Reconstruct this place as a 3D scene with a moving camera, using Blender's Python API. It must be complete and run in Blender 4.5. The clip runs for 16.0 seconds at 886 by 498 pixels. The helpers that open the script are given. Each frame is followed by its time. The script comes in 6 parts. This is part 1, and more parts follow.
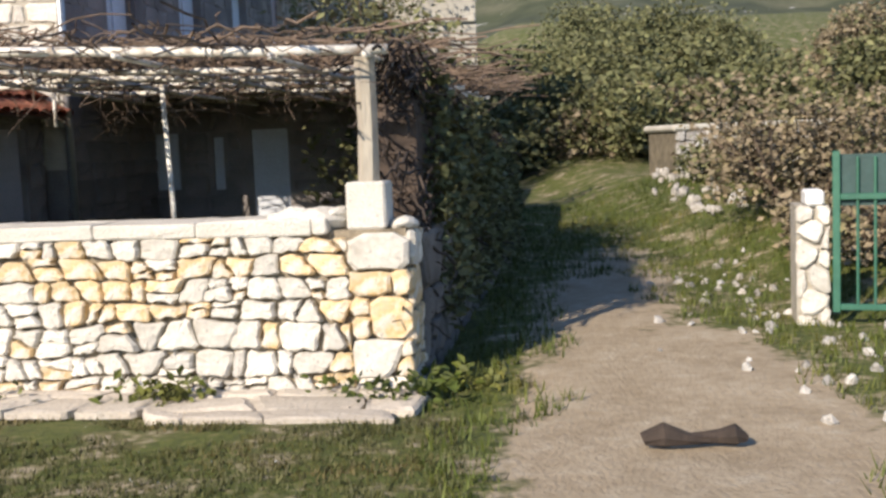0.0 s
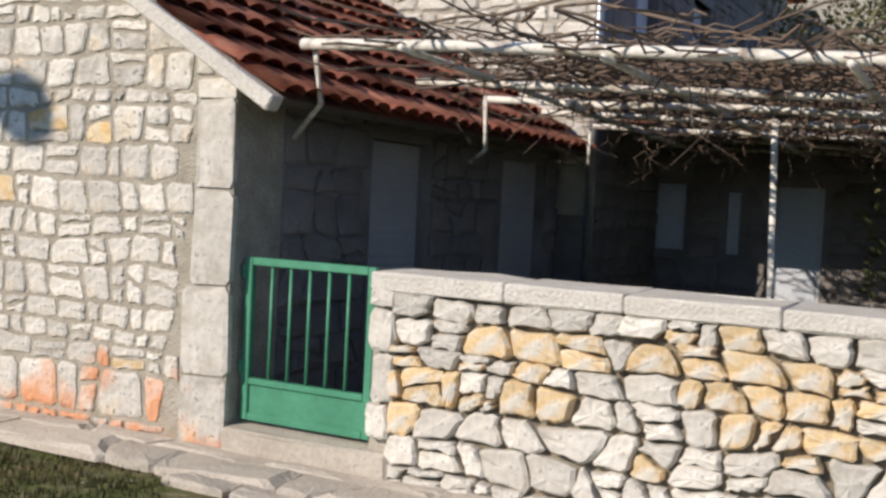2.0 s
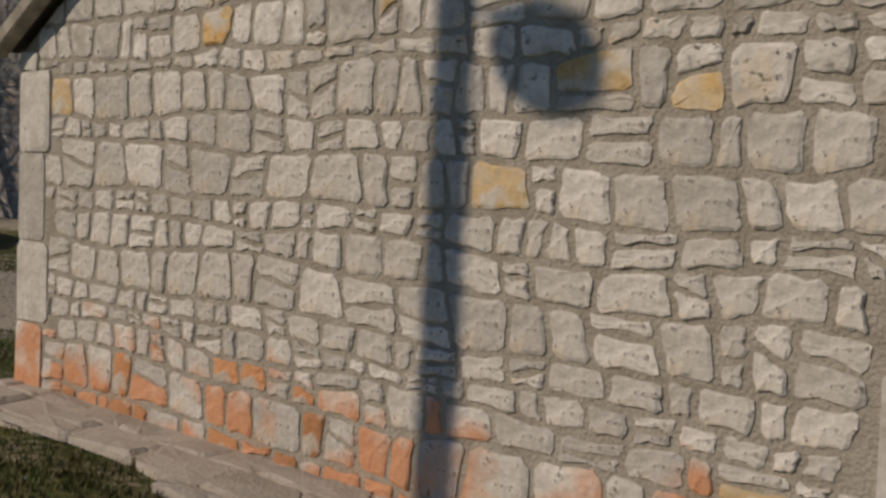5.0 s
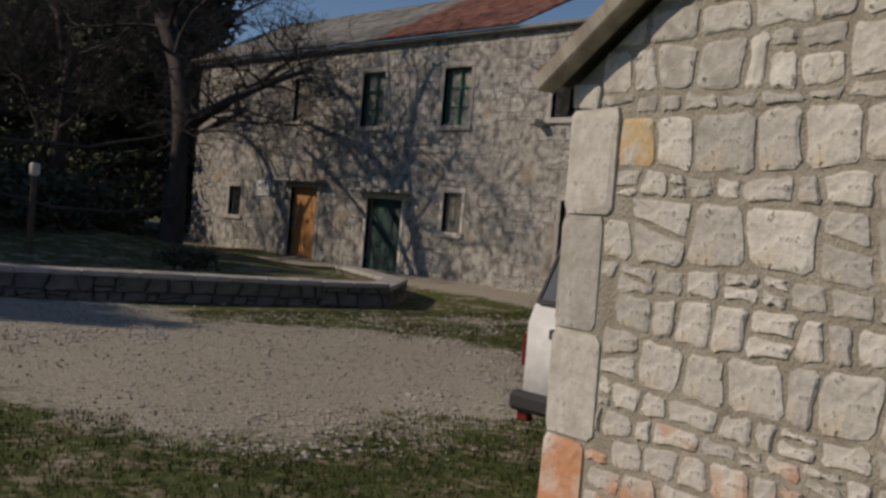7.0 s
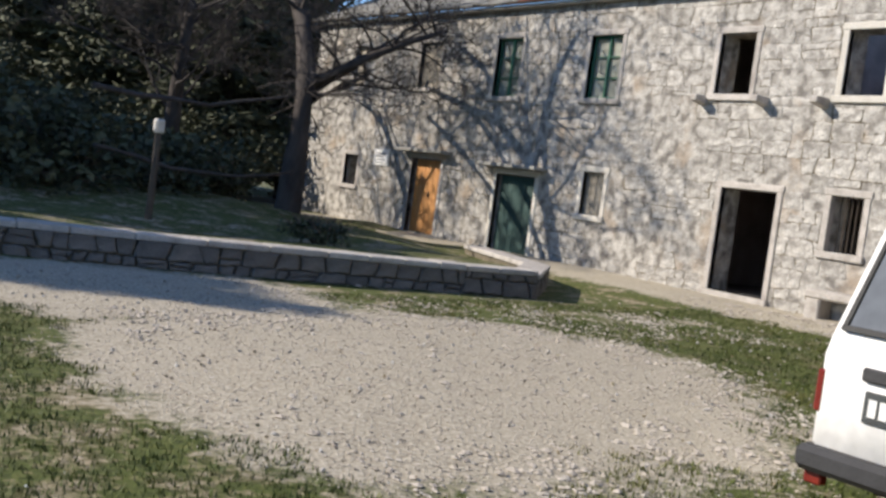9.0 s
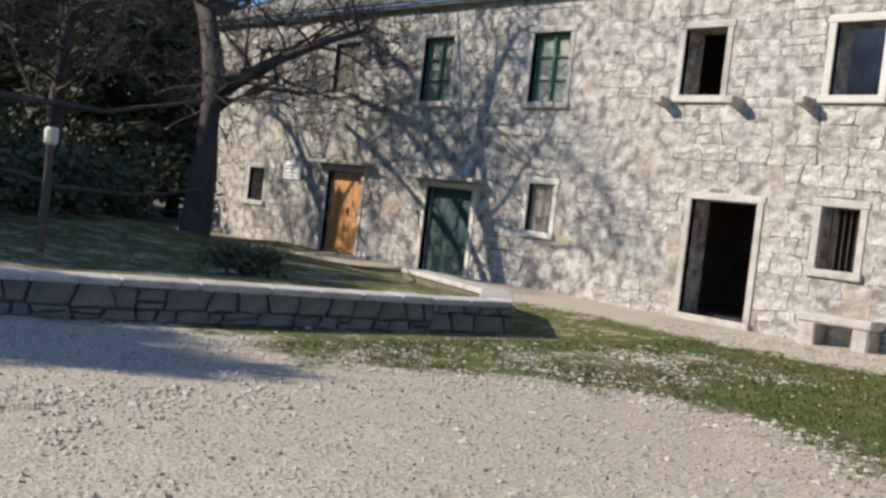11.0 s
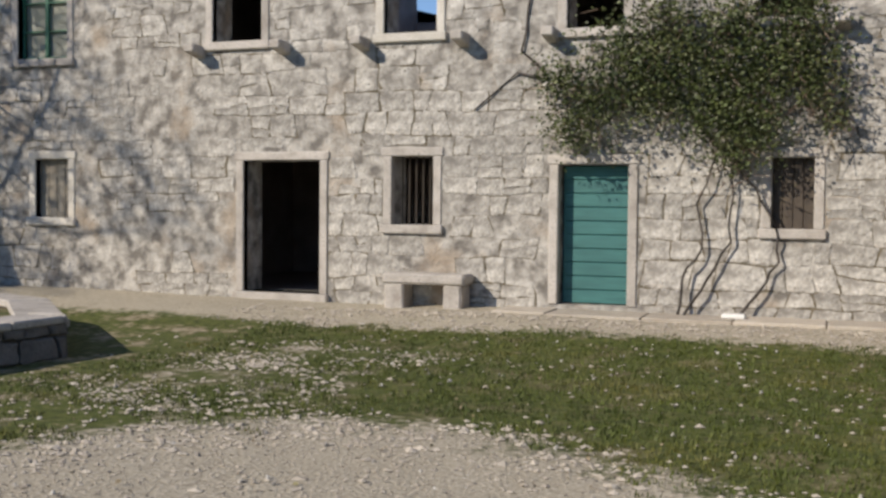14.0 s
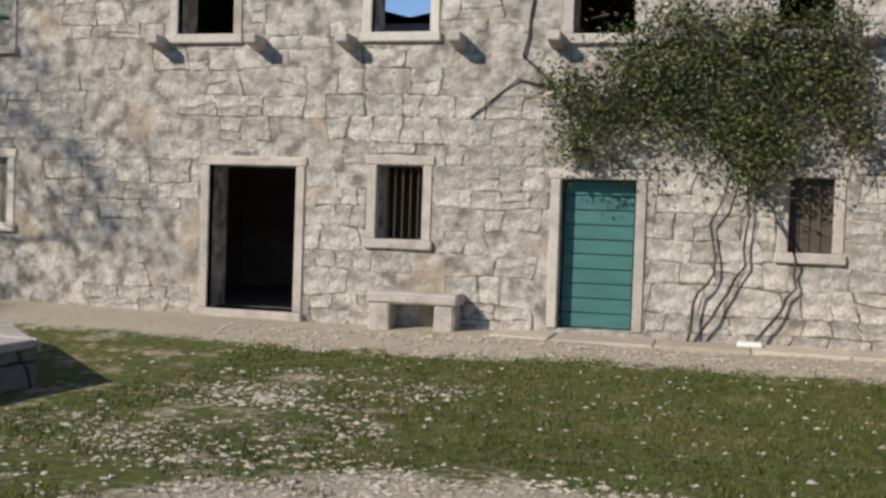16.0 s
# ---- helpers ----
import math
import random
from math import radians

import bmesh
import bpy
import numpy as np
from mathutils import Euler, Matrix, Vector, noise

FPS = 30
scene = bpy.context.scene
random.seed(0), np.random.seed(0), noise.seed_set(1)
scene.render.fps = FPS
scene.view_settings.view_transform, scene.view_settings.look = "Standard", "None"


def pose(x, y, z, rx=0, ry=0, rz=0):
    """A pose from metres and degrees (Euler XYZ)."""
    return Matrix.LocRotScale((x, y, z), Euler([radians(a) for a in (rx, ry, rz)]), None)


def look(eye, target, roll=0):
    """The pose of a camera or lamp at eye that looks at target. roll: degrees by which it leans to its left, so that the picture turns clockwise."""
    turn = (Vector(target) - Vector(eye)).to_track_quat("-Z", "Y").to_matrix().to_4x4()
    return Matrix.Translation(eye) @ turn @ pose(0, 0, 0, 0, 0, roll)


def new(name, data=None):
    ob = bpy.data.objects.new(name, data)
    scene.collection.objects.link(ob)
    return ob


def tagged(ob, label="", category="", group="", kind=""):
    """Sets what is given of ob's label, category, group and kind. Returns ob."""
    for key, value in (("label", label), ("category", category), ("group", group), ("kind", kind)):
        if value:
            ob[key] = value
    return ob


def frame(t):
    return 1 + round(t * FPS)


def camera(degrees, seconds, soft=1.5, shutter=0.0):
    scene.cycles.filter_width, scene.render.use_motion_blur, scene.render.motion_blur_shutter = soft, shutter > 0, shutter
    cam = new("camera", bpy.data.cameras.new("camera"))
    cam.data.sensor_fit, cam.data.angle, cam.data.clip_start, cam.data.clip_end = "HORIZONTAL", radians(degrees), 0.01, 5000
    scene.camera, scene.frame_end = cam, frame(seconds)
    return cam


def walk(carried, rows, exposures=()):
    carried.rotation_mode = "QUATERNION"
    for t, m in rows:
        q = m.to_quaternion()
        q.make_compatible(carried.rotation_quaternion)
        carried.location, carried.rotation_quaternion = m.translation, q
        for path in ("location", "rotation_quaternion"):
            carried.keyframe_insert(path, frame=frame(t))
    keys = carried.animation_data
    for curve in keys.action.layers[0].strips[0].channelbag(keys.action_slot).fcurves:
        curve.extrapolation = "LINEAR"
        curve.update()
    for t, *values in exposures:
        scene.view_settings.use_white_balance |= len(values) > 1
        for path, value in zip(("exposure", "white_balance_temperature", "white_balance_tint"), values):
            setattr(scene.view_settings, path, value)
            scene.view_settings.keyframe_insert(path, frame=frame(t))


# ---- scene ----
cam = camera(44.9, 16.0, soft=2.8)
PATH = [
    (0, (0.202, -0.078, 1.629), (0.301, 3.902, 1.241), -2.28),
    (0.5, (-0.342, 0.339, 1.641), (-0.517, 4.332, 1.492), -0.82),
    (1, (-0.793, 0.574, 1.674), (-1.261, 4.543, 1.823), 2.53),
    (1.5, (-1.426, 1.344, 1.684), (-2.219, 5.264, 1.757), 4.12),
    (2, (-2.086, 2.096, 1.598), (-3.272, 5.912, 1.413), 2.90),
    (2.5, (-2.714, 2.702, 1.605), (-4.312, 6.323, 1.028), -0.86),
    (3, (-3.151, 3.015, 1.547), (-5.043, 6.481, 0.911), -2.25),
    (3.2, (-3.276, 3.122, 1.526), (-5.255, 6.558, 0.994), -1.10),
    (5.3, (-5.438, 4.377, 1.559), (-7.535, 7.778, 1.381), 3.94),
    (5.5, (-5.665, 4.516, 1.504), (-7.856, 7.861, 1.411), 4.57),
    (6, (-6.313, 4.734, 1.533), (-8.779, 7.883, 1.539), 4.97),
    (6.5, (-6.886, 4.750, 1.530), (-9.630, 7.660, 1.534), 4.34),
    (7, (-7.507, 4.854, 1.514), (-10.550, 7.448, 1.398), 4.91),
    (7.5, (-8.083, 4.906, 1.482), (-11.256, 7.324, 1.185), 5.47),
    (8, (-8.445, 4.920, 1.488), (-11.617, 7.349, 1.296), 5.15),
    (8.5, (-9.084, 5.125, 1.467), (-12.309, 7.482, 1.261), 6.83),
    (8.7, (-9.351, 5.190, 1.459), (-12.590, 7.524, 1.220), 7.43),
    (10.8, (-12.221, 5.918, 1.418), (-15.268, 8.505, 1.265), 7.08),
    (11, (-12.549, 6.008, 1.408), (-15.507, 8.696, 1.259), 6.66),
    (11.5, (-13.255, 6.401, 1.353), (-15.996, 9.310, 1.213), 5.75),
    (12, (-13.816, 6.746, 1.390), (-16.331, 9.854, 1.256), 4.62),
    (12.5, (-14.307, 7.095, 1.391), (-16.579, 10.386, 1.309), 3.74),
    (13, (-14.761, 7.439, 1.410), (-16.771, 10.897, 1.356), 2.15),
    (13.5, (-14.931, 7.417, 1.432), (-16.654, 11.025, 1.317), 0.97),
    (14, (-15.120, 7.481, 1.436), (-16.502, 11.231, 1.274), 0.59),
    (14.5, (-15.441, 7.738, 1.449), (-16.750, 11.514, 1.286), 0.32),
    (15, (-15.895, 7.865, 1.464), (-17.220, 11.636, 1.314), 0.84),
    (15.5, (-16.279, 8.008, 1.466), (-17.571, 11.792, 1.329), 1.48),
    (16, (-16.673, 8.167, 1.486), (-17.693, 12.033, 1.363), 1.94),
]
EXPOSURES = [(0.0, 0.62, 7200, 14), (0.5, 0.25, 6800, 13), (1.0, 0.15, 6800, 13), (1.5, 0.3, 6800, 14), (2.5, -0.22, 7000, 14), (3.0, -0.27, 6800, 14), (5.5, -1.15, 7800, 17), (6.0, -1.15, 7600, 16), (7.0, -1.0, 7400, 15), (7.5, -0.25, 7100, 14), (8.0, 0.15, 6900, 12), (8.5, 0.42, 6800, 12), (11.0, 0.52, 6800, 12), (12.0, 0.25, 7100, 12), (13.0, 0.18, 7000, 12), (14.5, 0.02, 7000, 12), (16.0, 0.02, 7000, 12)]
walk(cam, [(t, look(eye, target, roll)) for t, eye, target, roll in PATH], EXPOSURES)

# ---- light ----
SUN_EL, SUN_FROM = radians(30.2), Vector((-0.61, -0.79, 0)).normalized()
world = bpy.data.worlds.new("sky")
scene.world = world
world.use_nodes = True
wn = world.node_tree.nodes
sky = wn.new("ShaderNodeTexSky")
sky.sky_type, sky.sun_disc, sky.sun_elevation = "NISHITA", False, SUN_EL
sky.air_density, sky.dust_density, sky.ozone_density = 1.0, 0.0, 5.0
sky.altitude = 2000
sky.sun_rotation = math.atan2(SUN_FROM.x, SUN_FROM.y)
wn["Background"].inputs["Strength"].default_value = 0.14
world.node_tree.links.new(sky.outputs["Color"], wn["Background"].inputs["Color"])
sun = new("sun", bpy.data.lights.new("sun", "SUN"))
sun.data.energy, sun.data.angle, sun.data.color = 4.5, radians(0.6), (1.0, 0.93, 0.82)
sun_at = SUN_FROM * math.cos(SUN_EL) + Vector((0, 0, math.sin(SUN_EL)))
sun.matrix_world = look(sun_at * 50, (0, 0, 0))

# ---- materials ----
def material(name, colors, scale=3.0, fine=40.0, rough=0.85, bump=0.3, vary=0.25, metal=0.0, stain=None, spots=0.0, stretch=(1, 1, 1), rust=None, contrast=0.4):
    """Two scales of noise between the colours, a random tint for each piece, grain in the relief, and stains of their own colour."""
    m = bpy.data.materials.new(name)
    m.use_nodes = True
    n, l = m.node_tree.nodes, m.node_tree.links
    bsdf = n["Principled BSDF"]
    bsdf.inputs["Roughness"].default_value, bsdf.inputs["Metallic"].default_value = rough, metal
    co = n.new("ShaderNodeTexCoord")
    mp = n.new("ShaderNodeMapping")
    mp.inputs["Scale"].default_value = stretch
    l.new(co.outputs["Object"], mp.inputs["Vector"])
    big = n.new("ShaderNodeTexNoise")
    big.inputs["Scale"].default_value, big.inputs["Detail"].default_value = scale, 6
    small = n.new("ShaderNodeTexNoise")
    small.inputs["Scale"].default_value, small.inputs["Detail"].default_value = fine, 5
    for tex in (big, small):
        l.new(mp.outputs["Vector"], tex.inputs["Vector"])
    ramp = n.new("ShaderNodeValToRGB")
    while len(ramp.color_ramp.elements) < len(colors):
        ramp.color_ramp.elements.new(0.5)
    for i, (e, c) in enumerate(zip(ramp.color_ramp.elements, colors)):
        e.position, e.color = 0.5 - contrast / 2 + contrast * i / max(1, len(colors) - 1), (*c, 1)
    l.new(big.outputs["Fac"], ramp.inputs["Fac"])
    info, geo = n.new("ShaderNodeObjectInfo"), n.new("ShaderNodeNewGeometry")
    add = n.new("ShaderNodeMath")
    add.operation = "ADD"
    l.new(info.outputs["Random"], add.inputs[0])
    l.new(geo.outputs["Random Per Island"], add.inputs[1])
    frac = n.new("ShaderNodeMath")
    frac.operation = "FRACT"
    l.new(add.outputs[0], frac.inputs[0])
    span = n.new("ShaderNodeMapRange")
    span.inputs["To Min"].default_value, span.inputs["To Max"].default_value = 1 - vary, 1 + vary
    l.new(frac.outputs[0], span.inputs["Value"])
    grain = n.new("ShaderNodeMapRange")
    grain.inputs["From Min"].default_value, grain.inputs["From Max"].default_value = 0.25, 0.75
    grain.inputs["To Min"].default_value, grain.inputs["To Max"].default_value = 0.86, 1.12
    l.new(small.outputs["Fac"], grain.inputs["Value"])
    mul = n.new("ShaderNodeMath")
    mul.operation = "MULTIPLY"
    l.new(span.outputs[0], mul.inputs[0])
    l.new(grain.outputs[0], mul.inputs[1])
    tint = n.new("ShaderNodeVectorMath")
    tint.operation = "SCALE"
    l.new(ramp.outputs["Color"], tint.inputs[0])
    l.new(mul.outputs[0], tint.inputs["Scale"])
    out = tint.outputs[0]
    if stain:
        color, low, high, size = stain
        patch = n.new("ShaderNodeTexNoise")
        patch.inputs["Scale"].default_value, patch.inputs["Detail"].default_value = size, 4
        l.new(co.outputs["Object"], patch.inputs["Vector"])
        mask = n.new("ShaderNodeMapRange")
        mask.inputs["From Min"].default_value, mask.inputs["From Max"].default_value = low, high
        l.new(patch.outputs["Fac"], mask.inputs["Value"])
        mix = n.new("ShaderNodeMix")
        mix.data_type = "RGBA"
        l.new(mask.outputs[0], mix.inputs["Factor"])
        l.new(out, mix.inputs["A"])
        mix.inputs["B"].default_value = (*color, 1)
        out = mix.outputs["Result"]
    if spots:
        dots = n.new("ShaderNodeTexNoise")
        dots.inputs["Scale"].default_value, dots.inputs["Detail"].default_value = 30, 3
        l.new(co.outputs["Object"], dots.inputs["Vector"])
        dm = n.new("ShaderNodeMapRange")
        dm.inputs["From Min"].default_value, dm.inputs["From Max"].default_value = 0.6, 0.68
        dm.inputs["To Max"].default_value = spots
        l.new(dots.outputs["Fac"], dm.inputs["Value"])
        mix2 = n.new("ShaderNodeMix")
        mix2.data_type = "RGBA"
        where = n.new("ShaderNodeMapRange")
        where.inputs["From Min"].default_value, where.inputs["From Max"].default_value = 0.42, 0.58
        l.new(big.outputs["Fac"], where.inputs["Value"])
        pits = n.new("ShaderNodeMath")
        pits.operation = "MULTIPLY"
        l.new(dm.outputs[0], pits.inputs[0])
        l.new(where.outputs[0], pits.inputs[1])
        l.new(pits.outputs[0], mix2.inputs["Factor"])
        l.new(out, mix2.inputs["A"])
        mix2.inputs["B"].default_value = (0.1, 0.095, 0.08, 1)
        out = mix2.outputs["Result"]
    if rust:
        color, top, power = rust
        z = n.new("ShaderNodeSeparateXYZ")
        l.new(geo.outputs["Position"], z.inputs[0])
        blot = n.new("ShaderNodeTexNoise")
        blot.inputs["Scale"].default_value, blot.inputs["Detail"].default_value = 2.6, 5
        l.new(geo.outputs["Position"], blot.inputs["Vector"])
        reach = n.new("ShaderNodeMath")
        reach.operation, reach.inputs[1].default_value, reach.inputs[2].default_value = "MULTIPLY_ADD", 1.7, top - 0.85
        l.new(blot.outputs["Fac"], reach.inputs[0])
        over = n.new("ShaderNodeMath")
        over.operation = "SUBTRACT"
        l.new(reach.outputs[0], over.inputs[0])
        l.new(z.outputs["Z"], over.inputs[1])
        each = n.new("ShaderNodeMath")
        each.operation, each.inputs[1].default_value, each.inputs[2].default_value = "MULTIPLY_ADD", 0.5, -0.25
        l.new(frac.outputs[0], each.inputs[0])
        total = n.new("ShaderNodeMath")
        total.operation = "ADD"
        l.new(over.outputs[0], total.inputs[0])
        l.new(each.outputs[0], total.inputs[1])
        rm = n.new("ShaderNodeMapRange")
        rm.inputs["From Min"].default_value, rm.inputs["From Max"].default_value, rm.inputs["To Max"].default_value = 0.0, 0.3, power
        l.new(total.outputs[0], rm.inputs["Value"])
        mix3 = n.new("ShaderNodeMix")
        mix3.data_type = "RGBA"
        l.new(rm.outputs[0], mix3.inputs["Factor"])
        l.new(out, mix3.inputs["A"])
        mix3.inputs["B"].default_value = (*color, 1)
        out = mix3.outputs["Result"]
    l.new(out, bsdf.inputs["Base Color"])
    if bump:
        both = n.new("ShaderNodeMath")
        both.operation = "ADD"
        l.new(big.outputs["Fac"], both.inputs[0])
        l.new(small.outputs["Fac"], both.inputs[1])
        bm_ = n.new("ShaderNodeBump")
        bm_.inputs["Strength"].default_value, bm_.inputs["Distance"].default_value = bump, 0.03
        l.new(both.outputs[0], bm_.inputs["Height"])
        l.new(bm_.outputs["Normal"], bsdf.inputs["Normal"])
    return m


M_STONE = material("pale_limestone", [(0.43, 0.39, 0.33), (0.57, 0.54, 0.48), (0.65, 0.62, 0.56)], 5, 24, 0.9, 0.32, 0.2, spots=0.5)
M_YSTONE = material("yellow_limestone", [(0.56, 0.52, 0.43), (0.62, 0.45, 0.24), (0.62, 0.36, 0.12)], 5, 24, 0.9, 0.32, 0.2, stain=((0.62, 0.58, 0.5), 0.5, 0.62, 6), spots=0.4)
M_RSTONE = material("red_stained_stone", [(0.5, 0.3, 0.17), (0.55, 0.25, 0.11), (0.5, 0.4, 0.3)], 5, 40, 0.9, 0.5, 0.25, stain=((0.52, 0.46, 0.38), 0.5, 0.6, 5))
M_GABLE = material("grey_gable_stone", [(0.42, 0.39, 0.34), (0.6, 0.57, 0.51), (0.7, 0.67, 0.61)], 7, 26, 0.9, 0.45, 0.2, stain=((0.6, 0.49, 0.34), 0.56, 0.72, 3.5), spots=0.9, rust=((0.62, 0.25, 0.1), 0.36, 0.85))
M_GMORTAR = material("gable_mortar", [(0.3, 0.265, 0.21), (0.45, 0.41, 0.34)], 6, 50, 0.95, 0.7, 0.0, spots=0.4, rust=((0.5, 0.3, 0.18), 0.36, 0.5))
M_RUBBLEGAP = material("earthy_joint", [(0.14, 0.115, 0.08), (0.3, 0.25, 0.18)], 8, 60, 0.95, 0.6, 0.0)
M_MORTAR = material("mortar", [(0.34, 0.31, 0.255), (0.45, 0.415, 0.35)], 6, 60, 0.95, 0.6, 0.0)
M_DARKGAP = material("dry_joint", [(0.1, 0.085, 0.06), (0.2, 0.17, 0.12)], 6, 60, 0.95, 0.6, 0.0)
M_COPING = material("pale_coping", [(0.55, 0.52, 0.46), (0.66, 0.63, 0.57)], 4, 50, 0.9, 0.5, 0.06, spots=0.3)
M_FACADE = material("weathered_ashlar", [(0.24, 0.226, 0.206), (0.38, 0.363, 0.334), (0.5, 0.482, 0.447)], 5.0, 19, 0.92, 0.6, 0.18, stain=((0.4, 0.33, 0.26), 0.6, 0.76, 1.4), spots=0.8, contrast=0.22)
M_FPLASTER = material("old_pointing", [(0.17, 0.158, 0.143), (0.35, 0.333, 0.305), (0.5, 0.48, 0.445)], 4.2, 15, 0.95, 0.9, 0.0, stain=((0.36, 0.29, 0.22), 0.56, 0.72, 1.1), spots=0.9, contrast=0.24)
# Darker copy of the house stone: shade of the side walls put into colour.
M_SHADEWALL = material("shade_grey_stone", [(0.13, 0.115, 0.11), (0.2, 0.18, 0.17), (0.26, 0.235, 0.22)], 1.6, 38, 0.92, 0.4, 0.15)
# Wall stone darkened beyond its own tone for shaded faces; also on dull pebbles.
M_BEDWALL = material("shade_darkened_stone", [(0.09, 0.082, 0.075), (0.15, 0.138, 0.126), (0.22, 0.2, 0.185)], 2.5, 24, 0.92, 0.5, 0.16, spots=0.5)
M_TRIM = material("dressed_stone", [(0.34, 0.31, 0.28), (0.46, 0.43, 0.395), (0.52, 0.485, 0.45)], 4, 40, 0.9, 0.5, 0.1, spots=0.6)
M_TILE = material("clay_roof_tile", [(0.33, 0.1, 0.06), (0.48, 0.17, 0.1), (0.55, 0.25, 0.16)], 6, 50, 0.85, 0.3, 0.25, spots=0.4)
M_OLDTILE = material("old_roof_tile", [(0.14, 0.06, 0.045), (0.24, 0.1, 0.07), (0.32, 0.16, 0.12)], 5, 40, 0.9, 0.3, 0.25, spots=0.5)
M_SLATE = material("stone_roof_slab", [(0.2, 0.2, 0.19), (0.32, 0.31, 0.28)], 3, 40, 0.9, 0.4, 0.2)
M_TEAL = material("teal_paint", [(0.028, 0.125, 0.125), (0.042, 0.17, 0.165)], 3, 30, 0.6, 0.12, 0.08, stretch=(1, 1, 6))
M_DGREEN = material("dark_green_paint", [(0.015, 0.045, 0.042), (0.03, 0.078, 0.072)], 3, 30, 0.55, 0.12, 0.05)
M_GATE = material("green_gate_paint", [(0.04, 0.21, 0.12), (0.06, 0.27, 0.16)], 4, 30, 0.5, 0.1, 0.04)
M_ORANGE = material("varnished_wood", [(0.5, 0.22, 0.07), (0.65, 0.33, 0.12)], 3, 25, 0.5, 0.15, 0.05, stretch=(8, 1, 1))
M_WOOD = material("grey_weathered_wood", [(0.24, 0.21, 0.17), (0.42, 0.38, 0.31)], 8, 60, 0.9, 0.4, 0.1, stretch=(1, 1, 0.15))
M_DARKWOOD = material("dark_wood", [(0.05, 0.04, 0.035), (0.1, 0.08, 0.06)], 8, 50, 0.85, 0.3, 0.1)
M_POLE = material("white_flaked_paint", [(0.3, 0.25, 0.2), (0.7, 0.67, 0.6), (0.75, 0.72, 0.66)], 9, 60, 0.7, 0.2, 0.05)
M_SHUTTER = material("pale_shutter_paint", [(0.36, 0.36, 0.38), (0.44, 0.44, 0.46)], 2, 30, 0.7, 0.1, 0.03)
M_BLUESHUT = material("pale_blue_paint", [(0.5, 0.54, 0.6), (0.58, 0.62, 0.68)], 2, 30, 0.7, 0.1, 0.03)
M_TWIG = material("dry_vine", [(0.1, 0.07, 0.05), (0.22, 0.16, 0.12)], 10, 60, 0.95, 0.2, 0.35)
# Dry vine darkened for the creeper's inner shade; also plain dark fallen wood.
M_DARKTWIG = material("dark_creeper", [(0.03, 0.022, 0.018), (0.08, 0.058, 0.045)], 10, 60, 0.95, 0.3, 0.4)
M_BARK = material("grey_bark", [(0.035, 0.03, 0.028), (0.085, 0.072, 0.066)], 4, 40, 0.95, 0.6, 0.15, stretch=(1, 1, 0.3))
M_LEAF = material("vine_leaf", [(0.035, 0.052, 0.016), (0.07, 0.092, 0.028), (0.13, 0.145, 0.06)], 3, 30, 0.5, 0.0, 0.45)
M_PINE = material("dark_conifer", [(0.035, 0.045, 0.025), (0.07, 0.08, 0.042), (0.12, 0.12, 0.065)], 2, 30, 0.8, 0.0, 0.4)
M_SHRUB = material("olive_shrub", [(0.06, 0.068, 0.028), (0.115, 0.122, 0.05), (0.18, 0.17, 0.08)], 2, 30, 0.8, 0.0, 0.4)
M_DRYBUSH = material("dry_shrub", [(0.13, 0.105, 0.065), (0.22, 0.175, 0.115), (0.19, 0.175, 0.08)], 2, 30, 0.9, 0.0, 0.35)
M_GRASSB = material("grass_blade", [(0.04, 0.06, 0.007), (0.072, 0.095, 0.012), (0.13, 0.12, 0.028)], 0.8, 20, 0.7, 0.0, 0.35)
M_WINGREEN = material("green_window_paint", [(0.02, 0.11, 0.07), (0.035, 0.16, 0.1)], 3, 30, 0.5, 0.1, 0.05)
M_FENCE = material("dark_fence_green", [(0.02, 0.1, 0.065), (0.035, 0.15, 0.095)], 4, 30, 0.5, 0.1, 0.04)
M_GRASSV = material("dull_grass_blade", [(0.045, 0.05, 0.012), (0.075, 0.075, 0.02), (0.13, 0.09, 0.035)], 0.9, 20, 0.7, 0.0, 0.35)
M_PAVE = material("paving_slab", [(0.4, 0.35, 0.29), (0.52, 0.47, 0.4)], 3, 40, 0.9, 0.4, 0.14, spots=0.4)
M_VAN = material("white_car_paint", [(0.82, 0.82, 0.81), (0.86, 0.86, 0.85)], 1, 10, 0.35, 0.0, 0.0)
M_BLACK = material("black_rubber", [(0.015, 0.015, 0.016), (0.03, 0.03, 0.03)], 5, 40, 0.7, 0.1, 0.0)
M_TRIMGREY = material("grey_bumper_plastic", [(0.02, 0.02, 0.022), (0.035, 0.035, 0.037)], 5, 40, 0.6, 0.1, 0.0)
M_REDLENS = material("red_lamp_lens", [(0.12, 0.012, 0.01), (0.2, 0.025, 0.015)], 5, 40, 0.25, 0.0, 0.0)
M_PLATE = material("plate_grey", [(0.04, 0.045, 0.045), (0.07, 0.075, 0.075)], 5, 40, 0.4, 0.0, 0.0)
M_WHITE = material("white_plate", [(0.74, 0.74, 0.72), (0.8, 0.8, 0.78)], 4, 40, 0.6, 0.05, 0.0)
M_CONCRETE = material("raw_concrete", [(0.36, 0.34, 0.29), (0.47, 0.45, 0.39)], 1.2, 25, 0.95, 0.3, 0.05)
M_PLASTERW = material("white_plaster", [(0.6, 0.59, 0.56), (0.72, 0.71, 0.68)], 1.2, 25, 0.95, 0.2, 0.05)
M_INSIDE = material("dark_inner_wall", [(0.22, 0.18, 0.165), (0.34, 0.28, 0.255)], 2, 30, 0.95, 0.3, 0.0)
